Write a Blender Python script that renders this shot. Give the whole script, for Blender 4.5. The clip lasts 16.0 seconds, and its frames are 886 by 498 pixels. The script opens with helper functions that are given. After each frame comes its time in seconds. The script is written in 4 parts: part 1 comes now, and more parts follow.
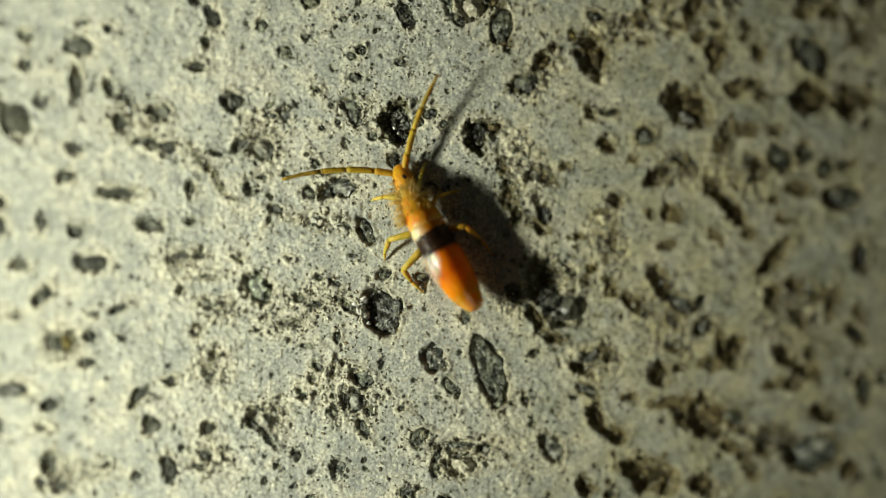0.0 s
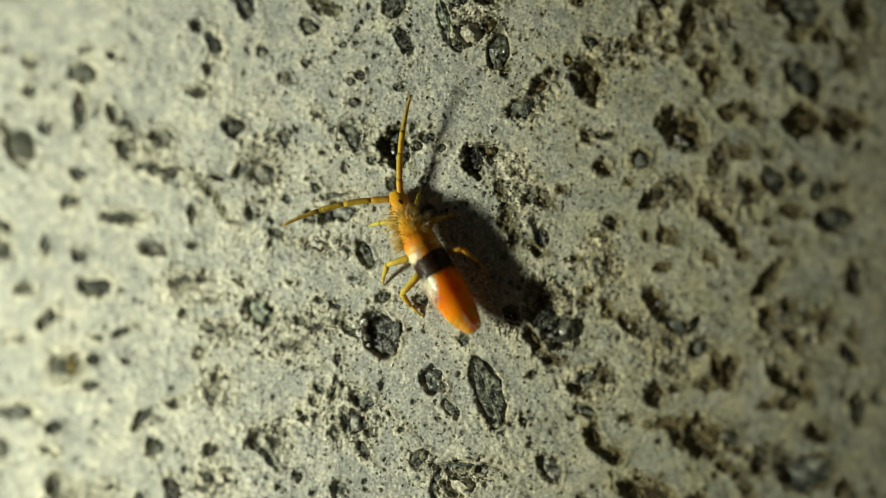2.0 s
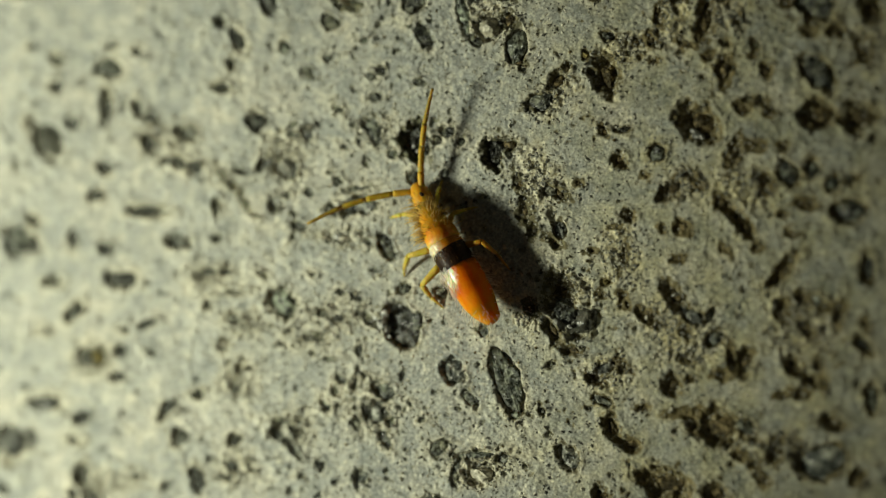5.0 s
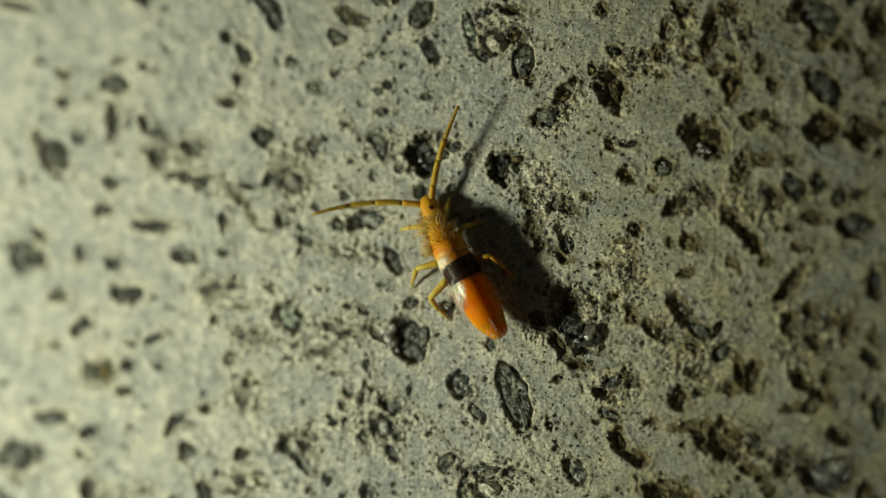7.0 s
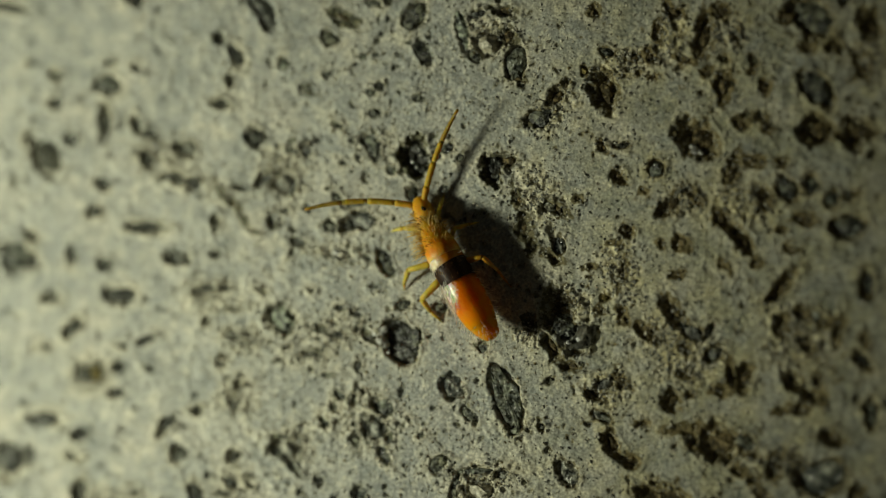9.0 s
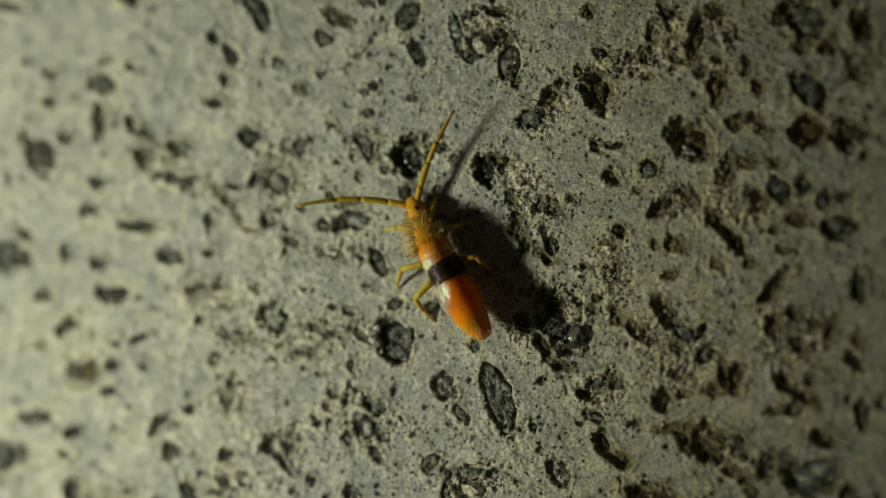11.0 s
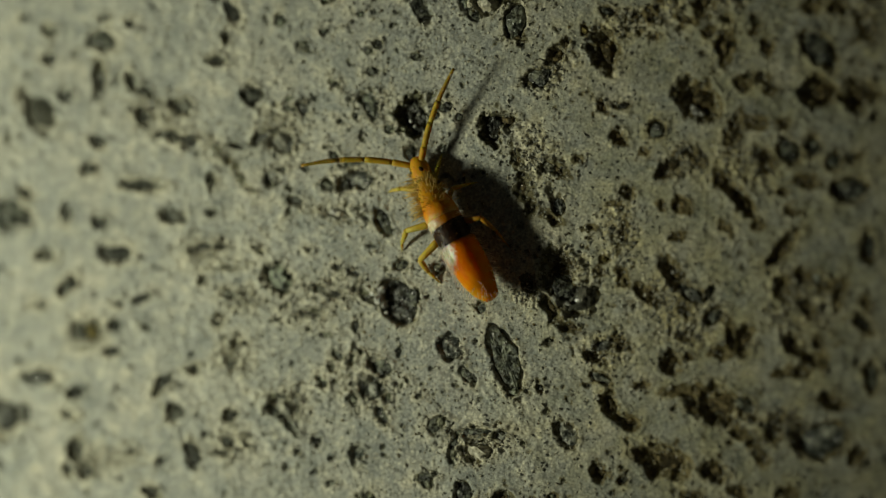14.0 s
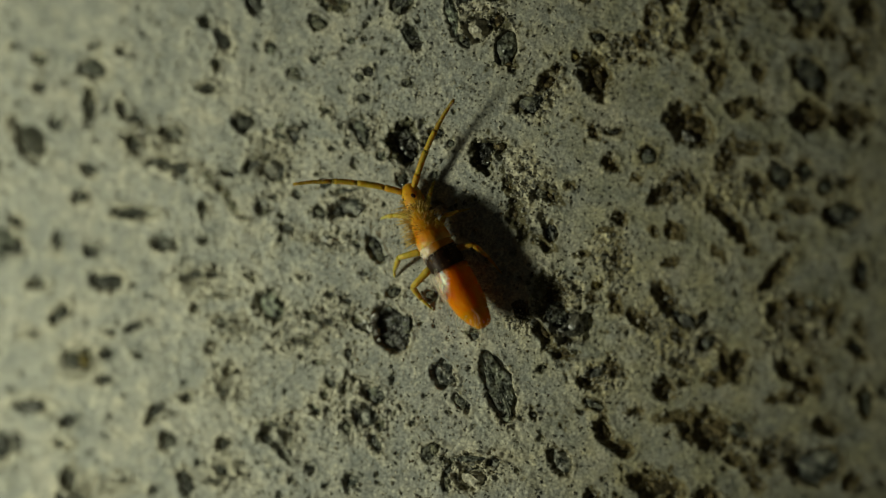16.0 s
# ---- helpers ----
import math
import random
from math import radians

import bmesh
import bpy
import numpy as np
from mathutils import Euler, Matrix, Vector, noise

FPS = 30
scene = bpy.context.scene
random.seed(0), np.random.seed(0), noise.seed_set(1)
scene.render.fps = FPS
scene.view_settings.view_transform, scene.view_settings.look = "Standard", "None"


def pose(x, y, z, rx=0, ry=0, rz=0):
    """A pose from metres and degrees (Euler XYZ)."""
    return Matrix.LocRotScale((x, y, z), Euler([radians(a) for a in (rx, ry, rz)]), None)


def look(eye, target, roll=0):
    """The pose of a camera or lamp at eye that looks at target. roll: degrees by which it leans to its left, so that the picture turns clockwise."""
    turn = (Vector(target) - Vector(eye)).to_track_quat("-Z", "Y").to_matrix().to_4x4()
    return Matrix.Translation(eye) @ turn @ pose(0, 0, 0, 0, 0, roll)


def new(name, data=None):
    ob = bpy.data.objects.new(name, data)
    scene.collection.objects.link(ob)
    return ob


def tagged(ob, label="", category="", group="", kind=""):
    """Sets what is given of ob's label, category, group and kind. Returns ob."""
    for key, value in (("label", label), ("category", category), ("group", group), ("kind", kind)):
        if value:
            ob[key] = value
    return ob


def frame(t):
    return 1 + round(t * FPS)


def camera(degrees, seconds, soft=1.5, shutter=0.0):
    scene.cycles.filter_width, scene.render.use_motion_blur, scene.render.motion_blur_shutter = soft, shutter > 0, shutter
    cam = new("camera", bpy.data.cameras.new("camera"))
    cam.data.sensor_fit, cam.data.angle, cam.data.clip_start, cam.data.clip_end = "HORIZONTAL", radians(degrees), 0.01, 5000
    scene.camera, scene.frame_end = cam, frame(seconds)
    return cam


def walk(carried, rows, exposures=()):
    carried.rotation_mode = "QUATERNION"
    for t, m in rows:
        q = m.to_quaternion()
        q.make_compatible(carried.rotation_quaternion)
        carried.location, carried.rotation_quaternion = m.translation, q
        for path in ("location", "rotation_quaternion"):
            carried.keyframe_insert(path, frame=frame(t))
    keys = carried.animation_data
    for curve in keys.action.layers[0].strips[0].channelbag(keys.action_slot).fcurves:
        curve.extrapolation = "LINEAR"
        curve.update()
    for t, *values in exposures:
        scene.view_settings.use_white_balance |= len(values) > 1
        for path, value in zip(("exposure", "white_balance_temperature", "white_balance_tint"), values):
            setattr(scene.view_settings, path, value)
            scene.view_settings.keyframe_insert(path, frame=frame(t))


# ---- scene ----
MM = 0.001


def mm_pose(x, y, z, rx=0, ry=0, rz=0):
    return pose(x * MM, y * MM, z * MM, rx, ry, rz)


# camera: a close-up lens about 40 mm above the concrete, leaning over it
cam = camera(25, 16.0, soft=1.15)
cam.data.dof.use_dof = True
cam.data.dof.focus_distance = 0.0397
cam.data.dof.aperture_fstop = 36.0
walk(cam, [
    (0, mm_pose(14.055, -0.649, 36.932, 0.87, 20.05, 2.20)),
    (0.5, mm_pose(14.086, -0.708, 36.921, 1.09, 20.23, 2.10)),
    (1, mm_pose(14.114, -0.771, 37.033, 1.20, 20.20, 2.10)),
    (1.5, mm_pose(14.343, -0.743, 37.086, 1.44, 20.39, 2.05)),
    (2, mm_pose(14.555, -0.637, 37.198, 1.44, 20.56, 1.97)),
    (2.5, mm_pose(14.731, -0.315, 37.480, 1.07, 20.52, 1.74)),
    (3, mm_pose(14.782, -0.709, 37.432, 1.01, 21.15, 2.16)),
    (3.5, mm_pose(14.608, -0.853, 37.441, 0.95, 21.30, 2.14)),
    (4, mm_pose(14.853, -0.699, 37.475, 1.44, 21.38, 1.92)),
    (4.2, mm_pose(14.904, -0.611, 37.563, 1.20, 21.34, 1.84)),
    (6.3, mm_pose(15.015, -0.731, 37.743, 1.28, 21.74, 1.96)),
    (6.5, mm_pose(14.869, -0.703, 37.803, 1.57, 21.44, 1.79)),
    (7, mm_pose(14.851, -0.536, 37.777, 1.41, 21.44, 1.76)),
    (7.5, mm_pose(14.902, -0.704, 37.840, 1.51, 21.45, 1.91)),
    (8, mm_pose(14.945, -1.121, 37.644, 1.72, 21.79, 2.26)),
    (8.5, mm_pose(14.909, -0.637, 37.606, 1.99, 21.47, 1.69)),
    (9, mm_pose(14.905, -0.738, 37.686, 1.79, 21.31, 1.88)),
    (9.5, mm_pose(14.945, -0.915, 37.704, 1.93, 21.27, 1.98)),
    (9.7, mm_pose(15.122, -0.821, 37.657, 2.05, 21.45, 1.92)),
    (11.8, mm_pose(14.794, -1.006, 37.846, 2.06, 20.96, 2.26)),
    (12, mm_pose(14.723, -1.042, 37.883, 2.09, 20.90, 2.25)),
    (12.5, mm_pose(14.431, -0.906, 37.911, 1.94, 20.74, 2.28)),
    (13, mm_pose(14.111, -0.275, 37.599, 0.75, 20.72, 2.40)),
    (13.5, mm_pose(14.568, -0.284, 37.668, 0.16, 20.74, 2.18)),
    (14, mm_pose(14.521, -0.166, 37.591, -0.16, 20.83, 1.94)),
    (14.5, mm_pose(14.432, -0.363, 37.614, -0.13, 20.78, 2.10)),
    (15, mm_pose(14.489, 0.059, 37.537, 0.25, 20.73, 1.64)),
    (15.5, mm_pose(14.569, 0.328, 37.444, 0.13, 20.79, 1.33)),
    (16, mm_pose(14.522, 0.134, 37.500, 0.03, 20.67, 1.51)),
], exposures=[(0, 0.1, 6420, 11.5), (4, -0.12, 6460, 9.5), (7, -0.37, 6540, 8), (9.5, -0.66, 6600, 7.5), (12.5, -0.9, 6660, 6.5), (13, -1.08, 6680, 6.5), (13.5, -0.99, 6680, 6.5), (16, -1.1, 6720, 6.5)])

# ---- light: a small torch low on one side, and a dim night sky ----
world = bpy.data.worlds.new("night")
world.use_nodes = True
scene.world = world
world.node_tree.nodes["Background"].inputs[0].default_value = (0.8, 0.78, 0.6, 1)
world.node_tree.nodes["Background"].inputs[1].default_value = 0.03
torch = bpy.data.lights.new("torch", "SPOT")
torch.energy = 0.245
torch.color = (0.94, 0.97, 0.735)
torch.spot_size = radians(43.3)
torch.spot_blend = 0.64
torch.shadow_soft_size = 5.6 * MM
new("torch", torch).matrix_world = look((-43.1 * MM, -12.2 * MM, 30.8 * MM), (-17 * MM, -4.85 * MM, 0))


# ---- materials ----
def material(name, rough=0.6, metal=0.0, spec=0.5):
    m = bpy.data.materials.new(name)
    m.use_nodes = True
    nt = m.node_tree
    b = nt.nodes["Principled BSDF"]
    b.inputs["Roughness"].default_value = rough
    b.inputs["Metallic"].default_value = metal
    b.inputs["Specular IOR Level"].default_value = spec
    return m, nt, b


def node(nt, kind, **values):
    n = nt.nodes.new(kind)
    for key, value in values.items():
        n.inputs[key].default_value = value
    return n


def coords(nt, per_mm=1000.0):
    """Object coordinates, in millimetres."""
    tc = nt.nodes.new("ShaderNodeTexCoord")
    mp = nt.nodes.new("ShaderNodeMapping")
    mp.inputs["Scale"].default_value = (per_mm, per_mm, per_mm)
    nt.links.new(tc.outputs["Object"], mp.inputs["Vector"])
    return mp.outputs["Vector"]


def noise_of(nt, vec, scale, detail=4.0, rough=0.6):
    n = node(nt, "ShaderNodeTexNoise", Scale=scale, Detail=detail, Roughness=rough)
    nt.links.new(vec, n.inputs["Vector"])
    return n.outputs["Fac"]


def ramp(nt, fac, stops):
    r = nt.nodes.new("ShaderNodeValToRGB")
    while len(r.color_ramp.elements) < len(stops):
        r.color_ramp.elements.new(0.5)
    for e, (at, col) in zip(r.color_ramp.elements, stops):
        e.position = at
        e.color = (*col, 1) if len(col) == 3 else col
    nt.links.new(fac, r.inputs["Fac"])
    return r.outputs["Color"]


def mix(nt, fac, a, b):
    m = nt.nodes.new("ShaderNodeMix")
    m.data_type = "RGBA"
    for value, socket in ((fac, m.inputs[0]), (a, m.inputs[6]), (b, m.inputs[7])):
        if isinstance(value, (tuple, float)):
            socket.default_value = (*value, 1) if isinstance(value, tuple) else value
        else:
            nt.links.new(value, socket)
    return m.outputs[2]


def math_node(nt, op, a, b):
    m = nt.nodes.new("ShaderNodeMath")
    m.operation = op
    for value, socket in ((a, m.inputs[0]), (b, m.inputs[1])):
        if isinstance(value, float):
            socket.default_value = value
        else:
            nt.links.new(value, socket)
    return m.outputs[0]


def bump(nt, b, fac, strength, distance):
    n = node(nt, "ShaderNodeBump", Strength=strength, Distance=distance)
    nt.links.new(fac, n.inputs["Height"])
    nt.links.new(n.outputs["Normal"], b.inputs["Normal"])


def multiply(nt, a, b, amount=1.0):
    m = nt.nodes.new("ShaderNodeMix")
    m.data_type, m.blend_type = "RGBA", "MULTIPLY"
    m.inputs[0].default_value = amount
    nt.links.new(a, m.inputs[6])
    nt.links.new(b, m.inputs[7])
    return m.outputs[2]


def concrete_material():
    m, nt, b = material("concrete", 0.8, spec=0.35)
    v = coords(nt)
    col = ramp(nt, noise_of(nt, v, 0.6, 5.0, 0.6), [(0.36, (0.295, 0.305, 0.29)), (0.5, (0.345, 0.35, 0.325)), (0.64, (0.41, 0.4, 0.355))])
    cloud = ramp(nt, noise_of(nt, v, 2.6, 3.0, 0.5), [(0.36, (0.8, 0.83, 0.84)), (0.5, (1, 1, 1)), (0.64, (1.28, 1.25, 1.16))])
    col = multiply(nt, col, cloud, 0.7)
    fleck = noise_of(nt, v, 9.0, 2.0, 0.55)
    patchy = ramp(nt, noise_of(nt, v, 1.8, 4.0, 0.6), [(0.42, (0.15, 0.15, 0.15)), (0.6, (1, 1, 1))])
    col = mix(nt, math_node(nt, "MULTIPLY", ramp(nt, fleck, [(0.52, (0, 0, 0)), (0.62, (0.36, 0.36, 0.36))]), patchy), col, (0.62, 0.59, 0.475))
    tiny = ramp(nt, noise_of(nt, v, 18.0, 2.5, 0.6), [(0.36, (0.5, 0.5, 0.48)), (0.5, (1, 1, 1)), (0.64, (1.8, 1.78, 1.7))])
    col = multiply(nt, col, tiny, 0.52)
    col = mix(nt, ramp(nt, noise_of(nt, v, 11.0, 2.0, 0.5), [(0.31, (0.5, 0.5, 0.5)), (0.37, (0, 0, 0))]), col, (0.14, 0.14, 0.11))
    mottle = ramp(nt, noise_of(nt, v, 4.0, 4.0, 0.55), [(0.34, (0.6, 0.61, 0.61)), (0.5, (0.97, 0.97, 0.97)), (0.66, (1.4, 1.36, 1.2))])
    col = multiply(nt, col, mottle, 0.35)
    lime = nt.nodes.new("ShaderNodeAttribute")
    lime.attribute_name = "lime"
    limy = math_node(nt, "MULTIPLY", lime.outputs["Fac"], ramp(nt, noise_of(nt, v, 7.0, 3.0, 0.55), [(0.38, (0.35, 0.35, 0.35)), (0.54, (1, 1, 1))]))
    col = mix(nt, limy, col, ramp(nt, noise_of(nt, v, 12.0, 3.0, 0.6), [(0.34, (0.3, 0.26, 0.15)), (0.5, (0.58, 0.54, 0.41)), (0.64, (0.8, 0.76, 0.62))]))
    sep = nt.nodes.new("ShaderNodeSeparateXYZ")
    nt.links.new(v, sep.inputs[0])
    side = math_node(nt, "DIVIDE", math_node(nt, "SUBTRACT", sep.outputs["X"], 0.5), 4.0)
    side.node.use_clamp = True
    # blotchy tint: the cement gets yellower and slightly darker towards +x
    yellow_blotch = ramp(nt, noise_of(nt, v, 1.5, 4.0, 0.6), [(0.4, (0.25, 0.25, 0.25)), (0.6, (0.8, 0.8, 0.8))])
    col = multiply(nt, col, mix(nt, math_node(nt, "MULTIPLY", side, yellow_blotch), (1.0, 1.0, 1.0), (0.93, 0.88, 0.62)))
    at = nt.nodes.new("ShaderNodeAttribute")
    at.attribute_name = "soil"
    grit = math_node(nt, "MULTIPLY_ADD", noise_of(nt, v, 9.0, 5.0, 0.75), 2.4)
    grit.node.inputs[2].default_value = -1.65
    edge = math_node(nt, "MULTIPLY", math_node(nt, "ADD", at.outputs["Fac"], grit), 4.0)
    soily = ramp(nt, edge, [(0.0, (0, 0, 0)), (1.0, (1, 1, 1))])
    soil_col = ramp(nt, noise_of(nt, v, 7.0, 5.0, 0.75), [(0.35, (0.042, 0.035, 0.014)), (0.46, (0.12, 0.098, 0.042)), (0.58, (0.195, 0.155, 0.068)), (0.68, (0.36, 0.295, 0.165))])
    olive = ramp(nt, noise_of(nt, v, 8.0, 4.0, 0.65), [(0.38, (0.024, 0.026, 0.016)), (0.5, (0.085, 0.085, 0.05)), (0.64, (0.22, 0.205, 0.12))])
    soil_col = mix(nt, side, olive, soil_col)
    col = mix(nt, soily, col, soil_col)
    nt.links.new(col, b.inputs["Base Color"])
    coarse = noise_of(nt, v, 17.0, 3.0, 0.6)
    bump(nt, b, coarse, 0.8, 0.02 * MM)
    return m


def stone_material(name, dark, light, rough, spec=0.5, scale=6.0, transmission=0.0, sparkle=0.5, stain=0.0, glint=0.16, vary=0.0):
    """Broken crystalline stone: many small faces, some of them bright as mirrors, each turned its own way."""
    m, nt, b = material(name, rough, spec=spec)
    geo = nt.nodes.new("ShaderNodeNewGeometry")
    mp = nt.nodes.new("ShaderNodeMapping")
    mp.inputs["Scale"].default_value = (1000, 1000, 1000)
    nt.links.new(geo.outputs["Position"], mp.inputs["Vector"])
    v = mp.outputs["Vector"]
    middle = tuple((p + q) * 0.3 for p, q in zip(dark, light))
    n = noise_of(nt, v, scale, 3.0, 0.55)
    col = ramp(nt, n, [(0.42, dark), (0.52, middle), (0.64, light)])
    if vary:
        own = nt.nodes.new("ShaderNodeObjectInfo").outputs["Random"]
        col = multiply(nt, col, ramp(nt, own, [(0.0, (0.4, 0.4, 0.36)), (0.5, (1.0, 1.0, 0.9)), (0.75, (1.2, 1.1, 0.8)), (1.0, (2.1, 2.2, 2.0))]), vary)
    if stain:
        col = mix(nt, ramp(nt, noise_of(nt, v, 3.5, 5.0, 0.7), [(0.5, (0, 0, 0)), (0.64, (stain,) * 3)]), col, (0.07, 0.055, 0.022))
    nt.links.new(col, b.inputs["Base Color"])
    b.inputs["Transmission Weight"].default_value = transmission
    twist = node(nt, "ShaderNodeTexNoise", Scale=5.0, Detail=3.0)
    nt.links.new(v, twist.inputs["Vector"])
    bent = nt.nodes.new("ShaderNodeVectorMath")
    bent.operation = "MULTIPLY_ADD"
    nt.links.new(twist.outputs["Color"], bent.inputs[0])
    bent.inputs[1].default_value = (0.3, 0.3, 0.3)
    nt.links.new(v, bent.inputs[2])
    vor = node(nt, "ShaderNodeTexVoronoi", Scale=20.0)
    nt.links.new(bent.outputs[0], vor.inputs["Vector"])
    apart = nt.nodes.new("ShaderNodeSeparateColor")
    nt.links.new(vor.outputs["Color"], apart.inputs[0])
    nt.links.new(ramp(nt, apart.outputs[2], [(glint, (0.24,) * 3), (glint + 0.03, (rough,) * 3)]), b.inputs["Roughness"])
    shine = ramp(nt, apart.outputs[2], [(glint, (1.0,) * 3), (glint + 0.03, (spec,) * 3)])
    nt.links.new(shine, b.inputs["Specular IOR Level"])
    off = nt.nodes.new("ShaderNodeVectorMath")
    off.operation = "MULTIPLY_ADD"
    nt.links.new(vor.outputs["Color"], off.inputs[0])
    off.inputs[1].default_value = (2 * sparkle,) * 3
    off.inputs[2].default_value = (-sparkle,) * 3
    add = nt.nodes.new("ShaderNodeVectorMath")
    add.operation = "ADD"
    bp = node(nt, "ShaderNodeBump", Strength=1.0, Distance=0.03 * MM)
    nt.links.new(noise_of(nt, v, scale * 2.2, 3.0, 0.6), bp.inputs["Height"])
    nt.links.new(bp.outputs["Normal"], add.inputs[0])
    nt.links.new(off.outputs[0], add.inputs[1])
    unit = nt.nodes.new("ShaderNodeVectorMath")
    unit.operation = "NORMALIZE"
    nt.links.new(add.outputs[0], unit.inputs[0])
    nt.links.new(unit.outputs[0], b.inputs["Normal"])
    return m


def cuticle_material(name, a, b_col, rough=0.3, scale=4.0, glow_through=0.35, coat=0.12, spec=0.14, depth=0.3):
    m, nt, b = material(name, rough, spec=spec)
    v = coords(nt)
    col = ramp(nt, noise_of(nt, v, scale, 4.0, 0.6), [(0.33, a), (0.67, b_col)])
    nt.links.new(col, b.inputs["Base Color"])
    b.inputs["Subsurface Weight"].default_value = glow_through
    b.inputs["Subsurface Radius"].default_value = (1.0, 0.4, 0.08)
    b.inputs["Subsurface Scale"].default_value = depth * MM
    b.inputs["Coat Weight"].default_value = coat
    b.inputs["Coat Roughness"].default_value = 0.13
    rib = node(nt, "ShaderNodeBump", Strength=0.5, Distance=0.0016 * MM)
    nt.links.new(noise_of(nt, v, 16.0, 2.0, 0.5), rib.inputs["Height"])
    nt.links.new(rib.outputs["Normal"], b.inputs["Coat Normal"])
    bump(nt, b, noise_of(nt, v, 12.0, 4.0, 0.65), 0.6, 0.03 * MM)
    return m


CONCRETE = concrete_material()
DARK = stone_material("dark_mineral", (0.016, 0.018, 0.016), (0.24, 0.26, 0.22), 0.5, 0.4, 7.0, sparkle=0.35, stain=0.4, glint=0.22, vary=0.9)
COAL = stone_material("black_mineral", (0.008, 0.009, 0.008), (0.09, 0.095, 0.08), 0.4, 0.5, 8.0, sparkle=0.35, stain=0.3, glint=0.3)
GREY = stone_material("grey_mineral", (0.03, 0.035, 0.032), (0.34, 0.345, 0.305), 0.5, 0.4, 6.0, sparkle=0.3, stain=0.2, glint=0.2, vary=0.5)
SLATE = stone_material("slate_mineral", (0.022, 0.025, 0.02), (0.14, 0.145, 0.122), 0.6, 0.3, 5.0, sparkle=0.25, stain=0.25, glint=0.04, vary=0.4)
SOIL = stone_material("dark_soil", (0.035, 0.027, 0.012), (0.24, 0.185, 0.085), 0.75, 0.25, 9.0, sparkle=0.35, stain=0.7, glint=0.12)
PALE = stone_material("pale_grain", (0.4, 0.37, 0.27), (0.74, 0.7, 0.57), 0.6, 0.4, 6.0, sparkle=0.3, glint=0.03)
PASTE = stone_material("cement_lump", (0.2, 0.2, 0.175), (0.5, 0.485, 0.4), 0.8, 0.3, 6.0, sparkle=0.2, glint=0.0)
OCHRE = stone_material("ochre_crumb", (0.1, 0.08, 0.02), (0.36, 0.29, 0.1), 0.8, 0.3, 7.0, sparkle=0.3, glint=0.02)
QUARTZ = stone_material("clear_quartz", (0.1, 0.1, 0.08), (0.26, 0.25, 0.2), 0.2, 0.5, 3.0, 0.5, sparkle=0.1)
CRYSTAL = stone_material("bright_crystal", (0.6, 0.6, 0.56), (0.9, 0.9, 0.86), 0.3, 1.0, 5.0, sparkle=0.7, glint=0.7)
GREEN_SLATE = stone_material("green_slate", (0.025, 0.03, 0.022), (0.21, 0.225, 0.17), 0.5, 0.4, 6.0, sparkle=0.35, stain=0.35, glint=0.18)
YELLOW = cuticle_material("yellow_cuticle", (0.56, 0.26, 0.008), (0.66, 0.36, 0.03), 0.4, glow_through=0.7)
AMBER = cuticle_material("amber_cuticle", (0.58, 0.19, 0.003), (0.7, 0.28, 0.012), 0.4, glow_through=0.7)
CREAM = cuticle_material("cream_cuticle", (0.7, 0.5, 0.22), (0.92, 0.84, 0.66), 0.3)
BLACK = cuticle_material("black_cuticle", (0.008, 0.004, 0.002), (0.035, 0.013, 0.005), 0.45, 5.0, 0.05, 0.02)
ORANGE = cuticle_material("orange_cuticle", (0.66, 0.145, 0.0), (0.76, 0.215, 0.002), 0.45, glow_through=0.85, coat=0.22, spec=0.03, depth=0.5)
TAIL = cuticle_material("tail_cuticle", (0.62, 0.17, 0.0), (0.74, 0.31, 0.006), 0.45, glow_through=0.85, coat=0.35, spec=0.05, depth=0.5)


def tint_where(m, axis, start, end, colour, ragged=0.25, noise_scale=5.0):
    """Colour that sets in between two places along an axis of the body, with a ragged edge."""
    nt = m.node_tree
    b = nt.nodes["Principled BSDF"]
    link = b.inputs["Base Color"].links[0].from_socket
    v = coords(nt)
    sep = nt.nodes.new("ShaderNodeSeparateXYZ")
    nt.links.new(v, sep.inputs[0])
    wobble = math_node(nt, "MULTIPLY", math_node(nt, "SUBTRACT", noise_of(nt, v, noise_scale, 4.0, 0.7), 0.5), ragged)
    along_axis = math_node(nt, "ADD", sep.outputs[axis], wobble)
    k = math_node(nt, "DIVIDE", math_node(nt, "SUBTRACT", along_axis, float(start)), float(end - start))
    k.node.use_clamp = True
    nt.links.new(mix(nt, k, link, colour), b.inputs["Base Color"])


